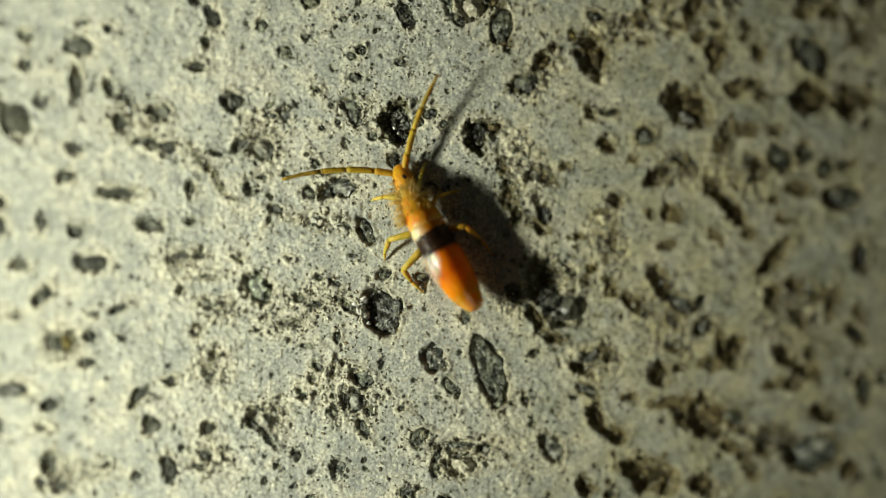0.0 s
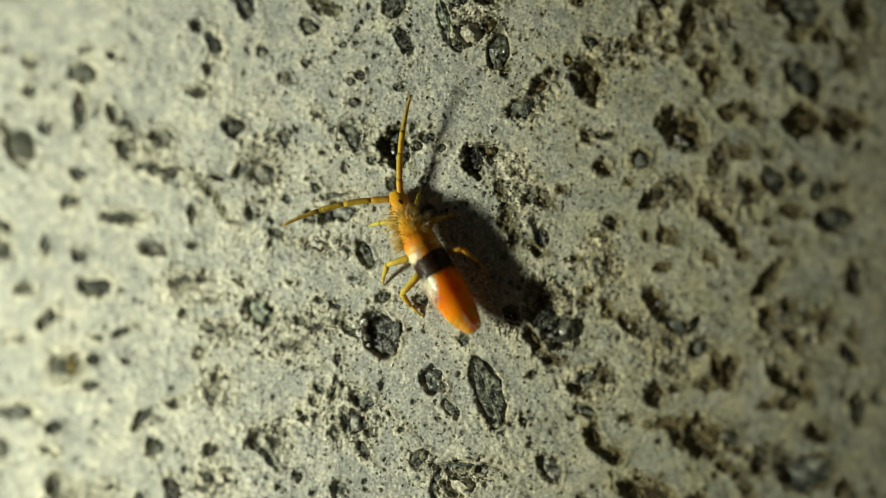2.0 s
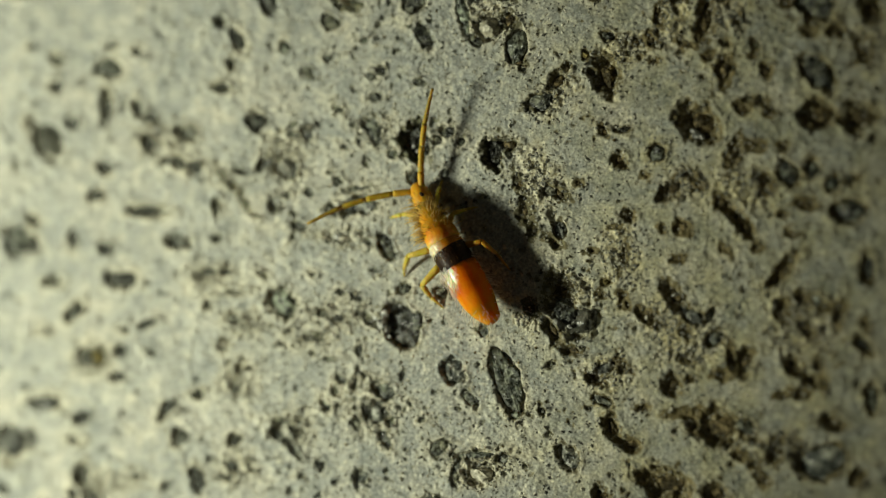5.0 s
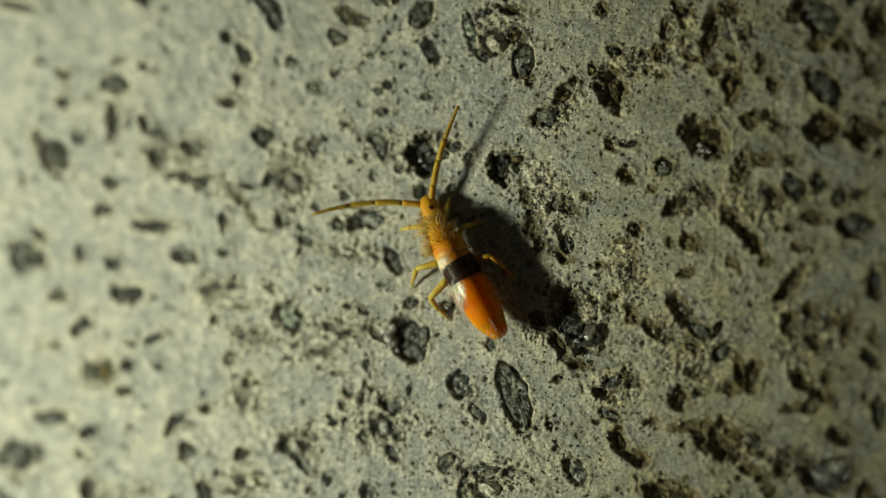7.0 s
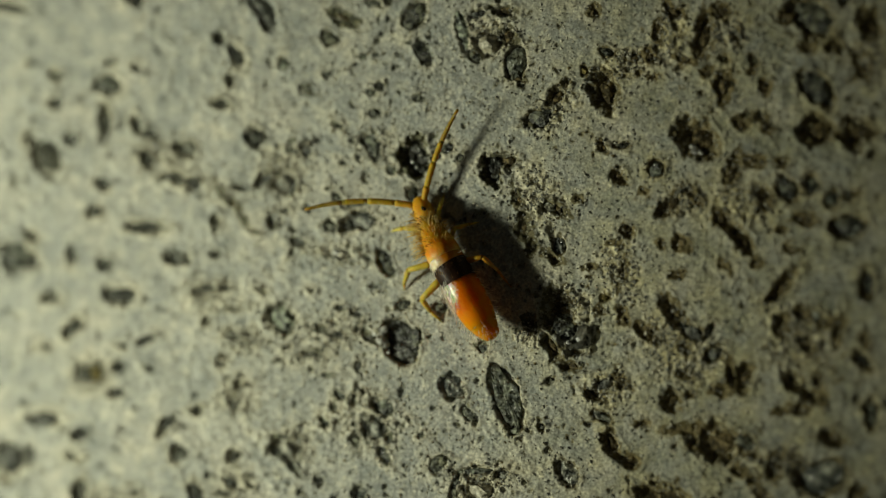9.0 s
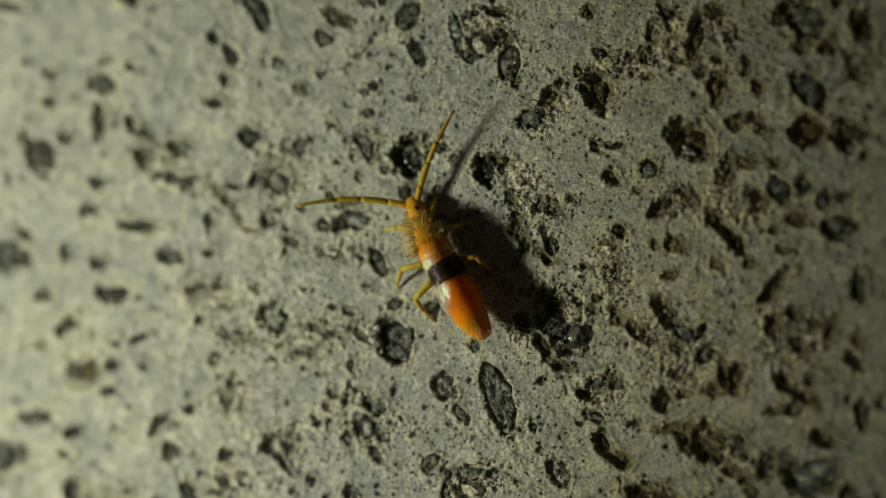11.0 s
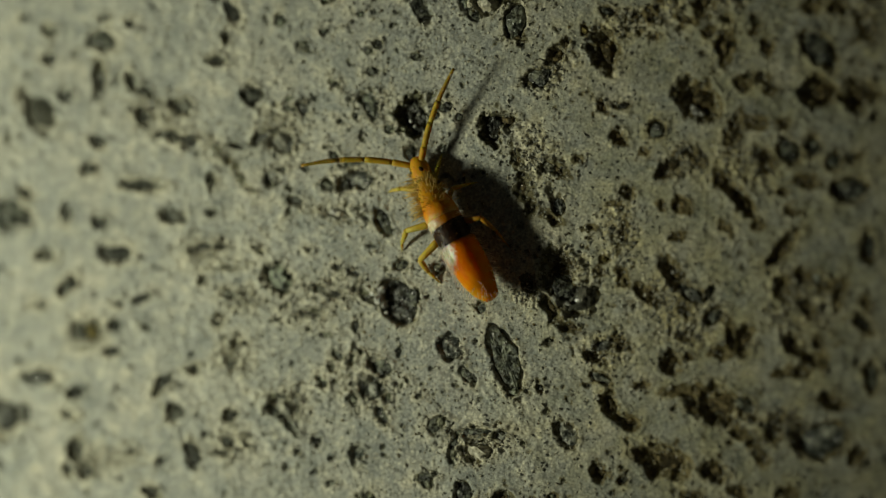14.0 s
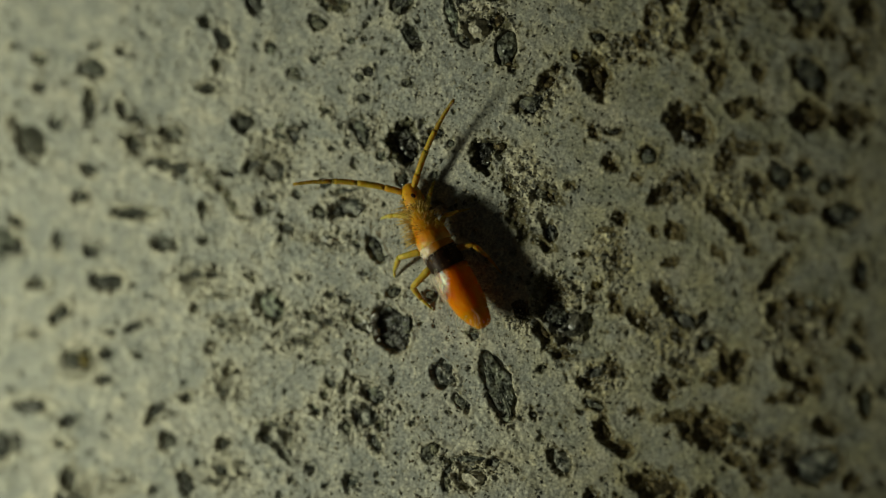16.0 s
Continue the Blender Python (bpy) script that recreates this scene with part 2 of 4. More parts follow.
def pale_patch(m, centre, reach, colour):
    """A ragged pale patch: scales and hairs, their bright sheen put into the colour."""
    nt = m.node_tree
    b = nt.nodes["Principled BSDF"]
    link = b.inputs["Base Color"].links[0].from_socket
    v = coords(nt)
    n = node(nt, "ShaderNodeTexNoise", Scale=15.0, Detail=4.0, Roughness=0.8)
    nt.links.new(v, n.inputs["Vector"])
    jig = nt.nodes.new("ShaderNodeVectorMath")
    jig.operation = "MULTIPLY_ADD"
    nt.links.new(n.outputs["Color"], jig.inputs[0])
    jig.inputs[1].default_value = (0.35, 0.35, 0.35)
    nt.links.new(v, jig.inputs[2])
    away = nt.nodes.new("ShaderNodeVectorMath")
    away.operation = "SUBTRACT"
    nt.links.new(jig.outputs[0], away.inputs[0])
    away.inputs[1].default_value = tuple(c + 0.175 for c in centre)
    size = nt.nodes.new("ShaderNodeVectorMath")
    size.operation = "DIVIDE"
    nt.links.new(away.outputs[0], size.inputs[0])
    size.inputs[1].default_value = reach
    length = nt.nodes.new("ShaderNodeVectorMath")
    length.operation = "LENGTH"
    nt.links.new(size.outputs[0], length.inputs[0])
    k = ramp(nt, length.outputs["Value"], [(0.6, (0.95, 0.95, 0.95)), (1.0, (0, 0, 0))])
    nt.links.new(mix(nt, k, link, colour), b.inputs["Base Color"])


tint_where(ORANGE, "Y", -0.85, -1.45, (0.7, 0.25, 0.004))
tint_where(ORANGE, "Y", -0.44, -0.32, (0.03, 0.01, 0.002), 0.4, 7.0)
pale_patch(ORANGE, (0.0, -0.55, 0.88), (0.22, 0.3, 0.32), (0.95, 0.88, 0.74))
# the cream ring turns orange towards +x
tint_where(CREAM, "X", -0.08, 0.2, (0.5, 0.17, 0.006), 0.3)
tint_where(CREAM, "Y", 0.03, -0.04, (0.03, 0.01, 0.003), 0.15, 8.0)
tint_where(AMBER, "Y", 0.35, 0.95, (0.6, 0.33, 0.02), 0.3)
tint_where(AMBER, "Y", 0.34, 0.16, (0.78, 0.5, 0.16), 0.3, 7.0)
FEELER = cuticle_material("feeler_cuticle", (0.36, 0.245, 0.018), (0.5, 0.36, 0.035), 0.45)
AMBER_JOINT = cuticle_material("feeler_base", (0.44, 0.25, 0.014), (0.56, 0.34, 0.03), 0.45)
HORN = cuticle_material("leg_cuticle", (0.42, 0.31, 0.03), (0.55, 0.43, 0.08), 0.4)
AMBER_LEG = cuticle_material("amber_leg", (0.4, 0.19, 0.012), (0.5, 0.27, 0.025), 0.45)
TIP = cuticle_material("feeler_tip", (0.22, 0.155, 0.015), (0.36, 0.26, 0.035), 0.5)
RING = cuticle_material("dark_ring", (0.06, 0.035, 0.006), (0.16, 0.1, 0.02), 0.5, 5.0, 0.1)
BRISTLE = cuticle_material("dark_bristle", (0.09, 0.042, 0.006), (0.32, 0.16, 0.025), 0.4, 5.0, 0.1)
GOLD = cuticle_material("golden_hair", (0.62, 0.36, 0.05), (0.8, 0.56, 0.16), 0.4, 5.0, 0.2)
HAIR = cuticle_material("pale_hair", (0.8, 0.72, 0.52), (0.9, 0.86, 0.74), 0.4, 5.0, 0.2)

# ---- the concrete surface ----
lattice = np.random.RandomState(7).rand(64, 256, 256)


def value_noise(x, y, per_mm, layer):
    """Smooth noise from -1 to 1, with that many bumps to a millimetre."""
    u, v = x * per_mm + 1000.0, y * per_mm + 1000.0
    i, j = np.floor(u).astype(int), np.floor(v).astype(int)
    fu, fv = u - i, v - j
    fu, fv = fu * fu * (3 - 2 * fu), fv * fv * (3 - 2 * fv)
    g = lattice[layer]
    i0, i1, j0, j1 = i % 256, (i + 1) % 256, j % 256, (j + 1) % 256
    low = g[i0, j0] * (1 - fu) + g[i1, j0] * fu
    high = g[i0, j1] * (1 - fu) + g[i1, j1] * fu
    return (low * (1 - fv) + high * fv) * 2 - 1


def step(a, b, x):
    k = np.clip((x - a) / (b - a), 0, 1)
    return k * k * (3 - 2 * k)


STEP = 0.02
inner_x, inner_y = np.arange(-11.8, 10.3, STEP), np.arange(-7.6, 6.5, STEP)
outer = np.array([1.0, 2.5, 5, 9, 16, 28, 48, 80, 120, 170])
grid_x = np.concatenate([inner_x[0] - outer[::-1], inner_x, inner_x[-1] + outer])
grid_y = np.concatenate([inner_y[0] - outer[::-1], inner_y, inner_y[-1] + outer])
GX, GY = np.meshgrid(grid_x, grid_y, indexing="ij")
rough_zone = step(-0.25, 0.35, value_noise(GX, GY, 0.5, 0) + 0.5 * value_noise(GX, GY, 1.4, 1))
height = 0.03 * value_noise(GX, GY, 0.3, 2) + 0.02 * value_noise(GX, GY, 1.3, 3)
height += (0.004 + 0.008 * rough_zone) * value_noise(GX, GY, 4.0, 4) + (0.004 + 0.008 * rough_zone) * value_noise(GX, GY, 9.0, 5)
height += (0.005 + 0.007 * rough_zone) * value_noise(GX, GY, 17.0, 6)
warp_x = 0.5 * value_noise(GX, GY, 3.0, 8) + 0.36 * value_noise(GX, GY, 7.0, 9) + 0.22 * value_noise(GX, GY, 15.0, 12)
warp_y = 0.5 * value_noise(GX, GY, 3.0, 10) + 0.36 * value_noise(GX, GY, 7.0, 11) + 0.22 * value_noise(GX, GY, 15.0, 13)
soil = np.zeros_like(height)
lime = np.zeros_like(height)
wear = np.zeros_like(height)
taken = []


def carve(x, y, a, b, angle, depth, ragged=0.75, edge=0.3, dirt=0.0, lip=0.0):
    """Sink a ragged oval pore into the surface, half as long as a and half as wide as b."""
    far = a * 1.8 + 0.4
    i0, i1 = np.searchsorted(grid_x, (x - far, x + far))
    j0, j1 = np.searchsorted(grid_y, (y - far, y + far))
    if i1 <= i0 or j1 <= j0:
        return
    s = (slice(i0, i1), slice(j0, j1))
    c, d = math.cos(radians(angle)), math.sin(radians(angle))
    reach = ragged * (0.5 * b + 0.08)
    px, py = GX[s] - x + warp_x[s] * reach, GY[s] - y + warp_y[s] * reach
    r = np.hypot((px * c + py * d) / a, (py * c - px * d) / b)
    height[s] -= depth * (1 - step(1 - edge, 1 + edge * 0.5, r))
    height[s] += lip * np.exp(-(((r - 1 - edge * 0.4) * b - 0.03) / 0.05) ** 2)
    wear[s] = np.maximum(wear[s], 1 - step(0.0, 1.0, (r - 1) * b / 0.22))
    if dirt:
        soil[s] = np.maximum(soil[s], dirt * (1 - step(0.0, 0.1 / b + 0.12, r - 1)))


def crumbly(x, y, a, b, angle):
    """A patch where the skin of the cement is gone and pale crumbs show."""
    c, d = math.cos(radians(angle)), math.sin(radians(angle))
    px, py = GX - x + warp_x * 0.3, GY - y + warp_y * 0.3
    k = (1.0 if x > 0.5 else 0.65) * (1 - step(0.45, 1.15, np.hypot((px * c + py * d) / a, (py * c - px * d) / b)))
    lime[:] = np.maximum(lime, k)
    patches.append((x, y, a, b, angle))
    soil[:] = np.maximum(soil, k * (0.3 if x > 0.5 else 0.2))


patches = []
ground = new("ground", bpy.data.meshes.new("ground"))
tagged(ground, "weathered grey concrete with open pores and exposed sand", "concrete", kind="structure")
grain_rng = random.Random(11)


def rock_mesh(seed):
    """A broken sand grain of unit size, with flat facets."""
    rng = random.Random(seed)
    bm = bmesh.new()
    bmesh.ops.create_icosphere(bm, subdivisions=3, radius=1.0)
    cuts = []
    for _ in range(16):
        n = Vector((rng.gauss(0, 1), rng.gauss(0, 1), rng.gauss(0, 0.8))).normalized()
        cuts.append((n, rng.uniform(0.62, 0.88)))
    for v in bm.verts:
        for n, c in cuts:
            over = v.co.dot(n) - c
            if over > 0:
                v.co -= n * over
        v.co *= 1 + rng.uniform(-0.1, 0.1)
        way = v.co.copy()
        v.co += Vector(noise.noise_vector(way * 2.0 + Vector((seed, 0, 0)))) * 0.16 + Vector(noise.noise_vector(way * 5 + Vector((0, seed, 0)))) * 0.09 + Vector(noise.noise_vector(way * 11 + Vector((0, 0, seed)))) * 0.07
    me = bpy.data.meshes.new("sand_grain")
    bm.to_mesh(me)
    bm.free()
    return me


ROCKS = {}


def rock(material_used, index):
    key = (material_used.name, index)
    if key not in ROCKS:
        ROCKS[key] = rock_mesh(100 + index)
        ROCKS[key].materials.append(material_used)
    return ROCKS[key]


def grain(name, mat, x, y, a, b, angle, tall, top):
    ob = new(name, rock(mat, grain_rng.randrange(9)))
    ob.parent = ground
    turn = pose(0, 0, 0, grain_rng.uniform(-12, 12), grain_rng.uniform(-12, 12), angle)
    ob.matrix_basis = mm_pose(x, y, top - tall * 0.85) @ turn @ Matrix.Diagonal((a * MM, b * MM, tall * MM, 1))
    taken.append((x, y, a))
    return ob


def dark_pit(x, y, a, b, angle):
    """A deep open pore with a broken dark grain on its floor."""
    d = min(0.19, 0.04 + 0.45 * b)
    if x < -3.6:
        carve(x, y, a, b, angle, d * 1.15, edge=0.45, dirt=0.55, lip=0.025)
        grain("sand_grain", SLATE, x, y, a * 1.1, b * 1.1, angle, d, -0.55 * d)
        return
    d = min(0.19, 0.035 + 0.45 * b)
    earthy = x > 1.2 and grain_rng.random() < 0.7
    carve(x, y, a, b, angle, d * (1.4 if earthy else 1.0), edge=0.6 if earthy else 0.42, dirt=0.55 if x < 1 else 0.72, lip=0.02)
    if earthy:
        grain("sand_grain", SOIL, x, y, a * 0.7, b * 0.7, angle, d * 0.6, -0.95 * d)
    else:
        grain("sand_grain", DARK, x, y, a * 1.22, b * 1.22, angle, d * 0.9, -0.26 * d)


def black_pit(x, y, a, b, angle):
    """A deep broken hole lined with small black grains."""
    d = min(0.26, 0.06 + 0.6 * b)
    carve(x, y, a * 1.05, b * 1.05, angle, d, ragged=1.0, edge=0.35, dirt=0.8, lip=0.02)
    c, s = math.cos(radians(angle)), math.sin(radians(angle))
    for u, v, k in ((-0.55, 0.1, 0.5), (0.05, -0.35, 0.5), (0.1, 0.4, 0.48), (0.6, 0.0, 0.46)):
        u, v = u * a, v * b
        grain("sand_grain", COAL, x + u * c - v * s, y + u * s + v * c, a * k, b * k * 1.3, angle + grain_rng.uniform(-40, 40), d * 0.6, -0.62 * d)


def grey_pit(x, y, a, b, angle):
    d = min(0.17, 0.05 + 0.35 * b)
    if x < -3.6:
        carve(x, y, a, b, angle, d * 0.85, edge=0.4, dirt=0.35, lip=0.02)
        grain("sand_grain", SLATE, x, y, a * 1.15, b * 1.15, angle, d, -0.2 * d)
        return
    carve(x, y, a * 1.06, b * 1.06, angle, d * 1.15, edge=0.4, dirt=0.55 if x < 1 else 0.65, lip=0.015)
    grain("sand_grain", GREY, x, y, a * 1.3, b * 1.3, angle, d * 1.2, -0.14 * d)


def soil_pit(x, y, a, b, angle):
    d = min(0.13, 0.02 + 0.4 * b)
    carve(x, y, a, b, angle, d, ragged=1.0, edge=0.55, dirt=1.1, lip=0.012)
    grain("soil_crumb", SOIL, x, y, a * 0.7, b * 0.7, angle, d * 0.7, -0.6 * d)


def pale_stone(x, y, a, b, angle):
    carve(x, y, a * 1.25, b * 1.25, angle, 0.14, dirt=0.5)
    grain("pale_grain", PALE, x, y, a, b, angle, min(a, b) * 0.8, 0.05)


def paste_stone(x, y, a, b, angle):
    carve(x, y, a * 1.22, b * 1.22, angle, 0.14, dirt=0.5)
    grain("cement_lump", PASTE, x, y, a, b, angle, 0.2, 0.0)


def ochre_spot(x, y, a, b, angle):
    carve(x, y, a, b, angle, 0.06, dirt=0.8)
    grain("ochre_crumb", OCHRE, x, y, a * 0.9, b * 0.9, angle, 0.12, 0.01)


def glassy_pit(x, y, a, b, angle):
    carve(x, y, a * 1.1, b * 1.1, angle, 0.22, dirt=0.5)
    grain("quartz_grain", QUARTZ, x, y, a, b, angle, 0.25, 0.02)


def flush_stone(name, mat, x, y, a, b, angle, seed, corners=2.0, top=-0.03, tilt=4):
    """A broken stone face level with the cement: a ragged outline (corners 1 is a kite, 2 an oval), a rough top and sides that run down."""
    carve(x, y, a * 1.02, b * 1.02, angle, 0.1 - top, ragged=0.3, edge=0.2, dirt=0.5, lip=0.015)
    rng = random.Random(seed)
    bm = bmesh.new()
    n, rings = 40, []
    phases = [rng.uniform(0, 6.283) for _ in range(4)]
    for scale, z in ((1.0, -0.3), (1.03, -0.05), (0.97, 0.0), (0.8, 0.014), (0.6, 0.02), (0.38, 0.024), (0.17, 0.026)):
        ring = []
        for k in range(n):
            t = 6.283185 * k / n
            r = (abs(math.cos(t)) ** corners + abs(math.sin(t)) ** corners) ** (-1 / corners)
            r *= 1 + 0.08 * math.sin(3 * t + phases[0]) + 0.05 * math.sin(7 * t + phases[1]) + 0.035 * math.sin(11 * t + phases[2]) + 0.03 * math.sin(17 * t + phases[3]) + 0.09 * noise.noise(Vector((math.cos(t) * 3.5, math.sin(t) * 3.5, seed)))
            place = Vector((a * r * scale * math.cos(t), b * r * scale * math.sin(t), seed))
            rise = noise.noise(place * 3) * 0.04 + noise.noise(place * 9) * 0.04
            ring.append(bm.verts.new((place.x, place.y, z + (rise if z > -0.2 else 0))))
        rings.append(ring)
    for low, high in zip(rings, rings[1:]):
        for k in range(n):
            bm.faces.new((low[k], low[(k + 1) % n], high[(k + 1) % n], high[k]))
    bm.faces.new(rings[-1])
    bm.transform(Matrix.Scale(MM, 4))
    me = bpy.data.meshes.new(name)
    bm.to_mesh(me)
    bm.free()
    me.materials.append(mat)
    ob = new(name, me)
    ob.parent = ground
    ob.matrix_basis = mm_pose(x, y, top, rng.uniform(-tilt, tilt), rng.uniform(-tilt, tilt), angle)
    taken.append((x, y, a))
    return ob


def crystal(x, y, size, z):
    """A small glassy crystal that catches the light."""
    ob = new("crystal", rock(CRYSTAL, grain_rng.randrange(9)))
    ob.parent = ground
    ob.matrix_basis = mm_pose(x, y, z, grain_rng.uniform(-40, 40), grain_rng.uniform(-40, 40), grain_rng.uniform(0, 180)) @ Matrix.Diagonal((size * 1.3 * MM, size * 0.8 * MM, size * MM, 1))


grey_pit(-9.30, 1.93, 0.569, 0.329, 132)
dark_pit(-9.09, 3.67, 0.199, 0.109, 164)
grey_pit(-9.04, 3.08, 0.209, 0.145, 178)
grey_pit(-7.77, 3.40, 0.341, 0.216, 164)
dark_pit(-7.81, 2.62, 0.383, 0.153, 95)
dark_pit(-6.99, 2.62, 0.228, 0.118, 111)
dark_pit(-6.67, 2.38, 0.228, 0.096, 144)
dark_pit(-6.76, 1.85, 0.212, 0.149, 108)
pale_stone(-6.55, 2.09, 0.107, 0.095, 174)
dark_pit(-5.83, 2.07, 0.286, 0.175, 152)
dark_pit(-6.10, 1.47, 0.286, 0.095, 18)
grey_pit(-5.56, 1.31, 0.224, 0.165, 179)
grey_pit(-5.91, 1.36, 0.199, 0.130, 180)
grey_pit(-7.82, 1.30, 0.205, 0.144, 179)
grey_pit(-8.00, 0.66, 0.201, 0.160, 15)
dark_pit(-6.70, 0.36, 0.501, 0.159, 176)
dark_pit(-5.94, -0.29, 0.346, 0.173, 165)
dark_pit(-7.71, -0.44, 0.207, 0.122, 162)
dark_pit(-5.04, 0.46, 0.220, 0.102, 98)
dark_pit(-5.01, -0.18, 0.127, 0.066, 18)
grey_pit(-8.62, 2.26, 0.208, 0.157, 178)
soil_pit(-4.60, 0.87, 0.353, 0.055, 135)
dark_pit(-4.99, 3.04, 0.259, 0.105, 175)
grey_pit(-4.69, 4.07, 0.314, 0.189, 117)
dark_pit(-5.10, 4.42, 0.172, 0.119, 156)
dark_pit(-4.84, 3.55, 0.129, 0.087, 94)
dark_pit(-7.09, 3.82, 0.119, 0.080, 164)
grey_pit(-7.72, 3.94, 0.123, 0.084, 177)
grey_pit(-9.74, 3.96, 0.127, 0.073, 178)
grey_pit(-9.58, -0.42, 0.244, 0.239, 116)
grey_pit(-9.58, 0.10, 0.197, 0.146, 180)
grey_pit(-8.55, -0.27, 0.241, 0.125, 93)
dark_pit(-9.03, -1.25, 0.243, 0.137, 13)
dark_pit(-8.48, -1.86, 0.282, 0.159, 45)
grey_pit(-7.31, -1.11, 0.378, 0.215, 174)
grey_pit(-9.12, -2.32, 0.140, 0.085, 2)
grey_pit(-7.20, -2.18, 0.159, 0.085, 22)
dark_pit(-6.64, -2.04, 0.217, 0.095, 23)
dark_pit(-6.51, -2.67, 0.144, 0.068, 162)
grey_pit(-8.13, -2.84, 0.220, 0.180, 3)
ochre_spot(-7.84, -2.83, 0.215, 0.178, 92)
dark_pit(-7.29, -2.65, 0.160, 0.109, 162)
grey_pit(-7.30, -3.22, 0.217, 0.143, 3)
dark_pit(-6.06, -3.82, 0.276, 0.126, 47)
dark_pit(-5.33, -3.50, 0.172, 0.105, 176)
grey_pit(-5.73, -4.44, 0.223, 0.199, 88)
dark_pit(-8.21, -4.17, 0.182, 0.148, 5)
grey_pit(-8.33, -4.63, 0.205, 0.085, 174)
dark_pit(-8.09, -5.42, 0.276, 0.185, 105)
dark_pit(-7.83, -5.84, 0.205, 0.164, 172)
grey_pit(-8.30, -5.81, 0.144, 0.124, 108)
dark_pit(-5.33, -5.29, 0.269, 0.177, 104)
dark_pit(-4.42, -4.44, 0.183, 0.144, 23)
dark_pit(-4.50, -4.98, 0.197, 0.113, 134)
dark_pit(-4.62, -5.22, 0.199, 0.065, 180)
dark_pit(-5.21, -0.90, 0.271, 0.079, 15)
dark_pit(-4.76, -0.88, 0.124, 0.068, 148)
dark_pit(-4.46, -1.27, 0.213, 0.052, 2)
grey_pit(-4.56, -1.85, 0.168, 0.105, 2)
dark_pit(-5.16, -1.59, 0.122, 0.070, 46)
grey_pit(-4.43, -3.37, 0.155, 0.105, 4)
dark_pit(-4.84, -2.46, 0.142, 0.087, 105)
pale_stone(-4.74, -2.40, 0.078, 0.070, 4)
dark_pit(-4.39, -2.91, 0.090, 0.087, 83)
grey_pit(-9.13, -3.86, 0.416, 0.158, 177)
grey_pit(-9.46, -4.72, 0.218, 0.155, 91)
grey_pit(-6.06, -5.53, 0.133, 0.094, 6)
dark_pit(-6.80, -5.36, 0.118, 0.067, 20)
dark_pit(-3.54, 3.88, 0.155, 0.112, 108)
dark_pit(-3.02, 3.29, 0.194, 0.116, 159)
dark_pit(-2.51, 4.36, 0.192, 0.155, 151)
dark_pit(-4.16, 2.28, 0.242, 0.192, 135)
dark_pit(-0.38, 4.05, 0.301, 0.180, 135)
dark_pit(-1.53, 3.22, 0.122, 0.076, 170)
dark_pit(-1.32, 3.34, 0.108, 0.089, 175)
dark_pit(-1.47, 2.81, 0.149, 0.089, 179)
dark_pit(-0.48, 3.12, 0.120, 0.075, 162)
dark_pit(-2.28, 2.58, 0.132, 0.067, 131)
dark_pit(-1.45, 2.17, 0.330, 0.190, 110)
black_pit(-0.51, 1.88, 0.386, 0.297, 101)
dark_pit(0.16, 2.09, 0.132, 0.113, 176)
dark_pit(-0.03, 1.93, 0.106, 0.075, 179)
dark_pit(-1.79, 1.90, 0.077, 0.054, 118)
dark_pit(-2.12, 1.80, 0.081, 0.052, 155)
dark_pit(-1.92, 2.24, 0.068, 0.051, 178)
dark_pit(-3.24, 1.99, 0.166, 0.065, 158)
dark_pit(-3.30, 2.25, 0.096, 0.053, 17)
grey_pit(-2.97, 2.05, 0.157, 0.121, 132)
pale_stone(-2.89, 2.17, 0.063, 0.057, 171)
paste_stone(-3.48, 1.36, 0.258, 0.226, 115)
dark_pit(-3.93, 1.44, 0.300, 0.121, 28)
dark_pit(-3.25, 1.25, 0.178, 0.071, 81)
dark_pit(-4.45, 1.23, 0.170, 0.066, 163)
dark_pit(-2.86, 0.85, 0.110, 0.078, 158)
dark_pit(-3.38, 0.75, 0.084, 0.052, 0)
grey_pit(-1.65, 0.62, 0.320, 0.159, 176)
dark_pit(-1.95, 0.50, 0.161, 0.091, 18)
dark_pit(-1.76, 0.94, 0.297, 0.051, 8)
dark_pit(-2.36, 0.46, 0.165, 0.103, 173)
dark_pit(-3.08, 0.14, 0.222, 0.090, 168)
dark_pit(-3.18, -0.08, 0.129, 0.042, 59)
dark_pit(-3.73, 0.55, 0.102, 0.086, 95)
dark_pit(-0.56, 1.12, 0.187, 0.121, 105)
dark_pit(-1.09, -0.23, 0.329, 0.148, 120)
pale_stone(-2.06, -0.11, 0.124, 0.080, 1)
dark_pit(-0.74, 1.66, 0.080, 0.063, 178)
dark_pit(-1.01, 1.65, 0.107, 0.089, 177)
dark_pit(-2.20, 1.07, 0.123, 0.090, 165)
dark_pit(-2.44, 1.24, 0.069, 0.051, 179)
dark_pit(-3.42, -1.50, 0.326, 0.266, 156)
dark_pit(-3.27, -2.04, 0.109, 0.053, 29)
dark_pit(-2.64, -2.16, 0.275, 0.103, 10)
dark_pit(-3.41, -2.36, 0.126, 0.039, 3)
dark_pit(-2.28, -2.62, 0.164, 0.064, 7)
dark_pit(-2.47, -1.66, 0.124, 0.077, 2)
dark_pit(-2.07, -1.80, 0.191, 0.077, 9)
dark_pit(-2.05, -1.22, 0.122, 0.064, 165)
dark_pit(-1.66, -1.32, 0.108, 0.051, 164)
flush_stone("slate_chip", COAL, -0.72, -1.86, 0.52, 0.36, 120, 11, 1.35, -0.13, 8)
dark_pit(-1.35, -1.77, 0.317, 0.129, 155)
dark_pit(-0.36, -1.76, 0.210, 0.122, 98)
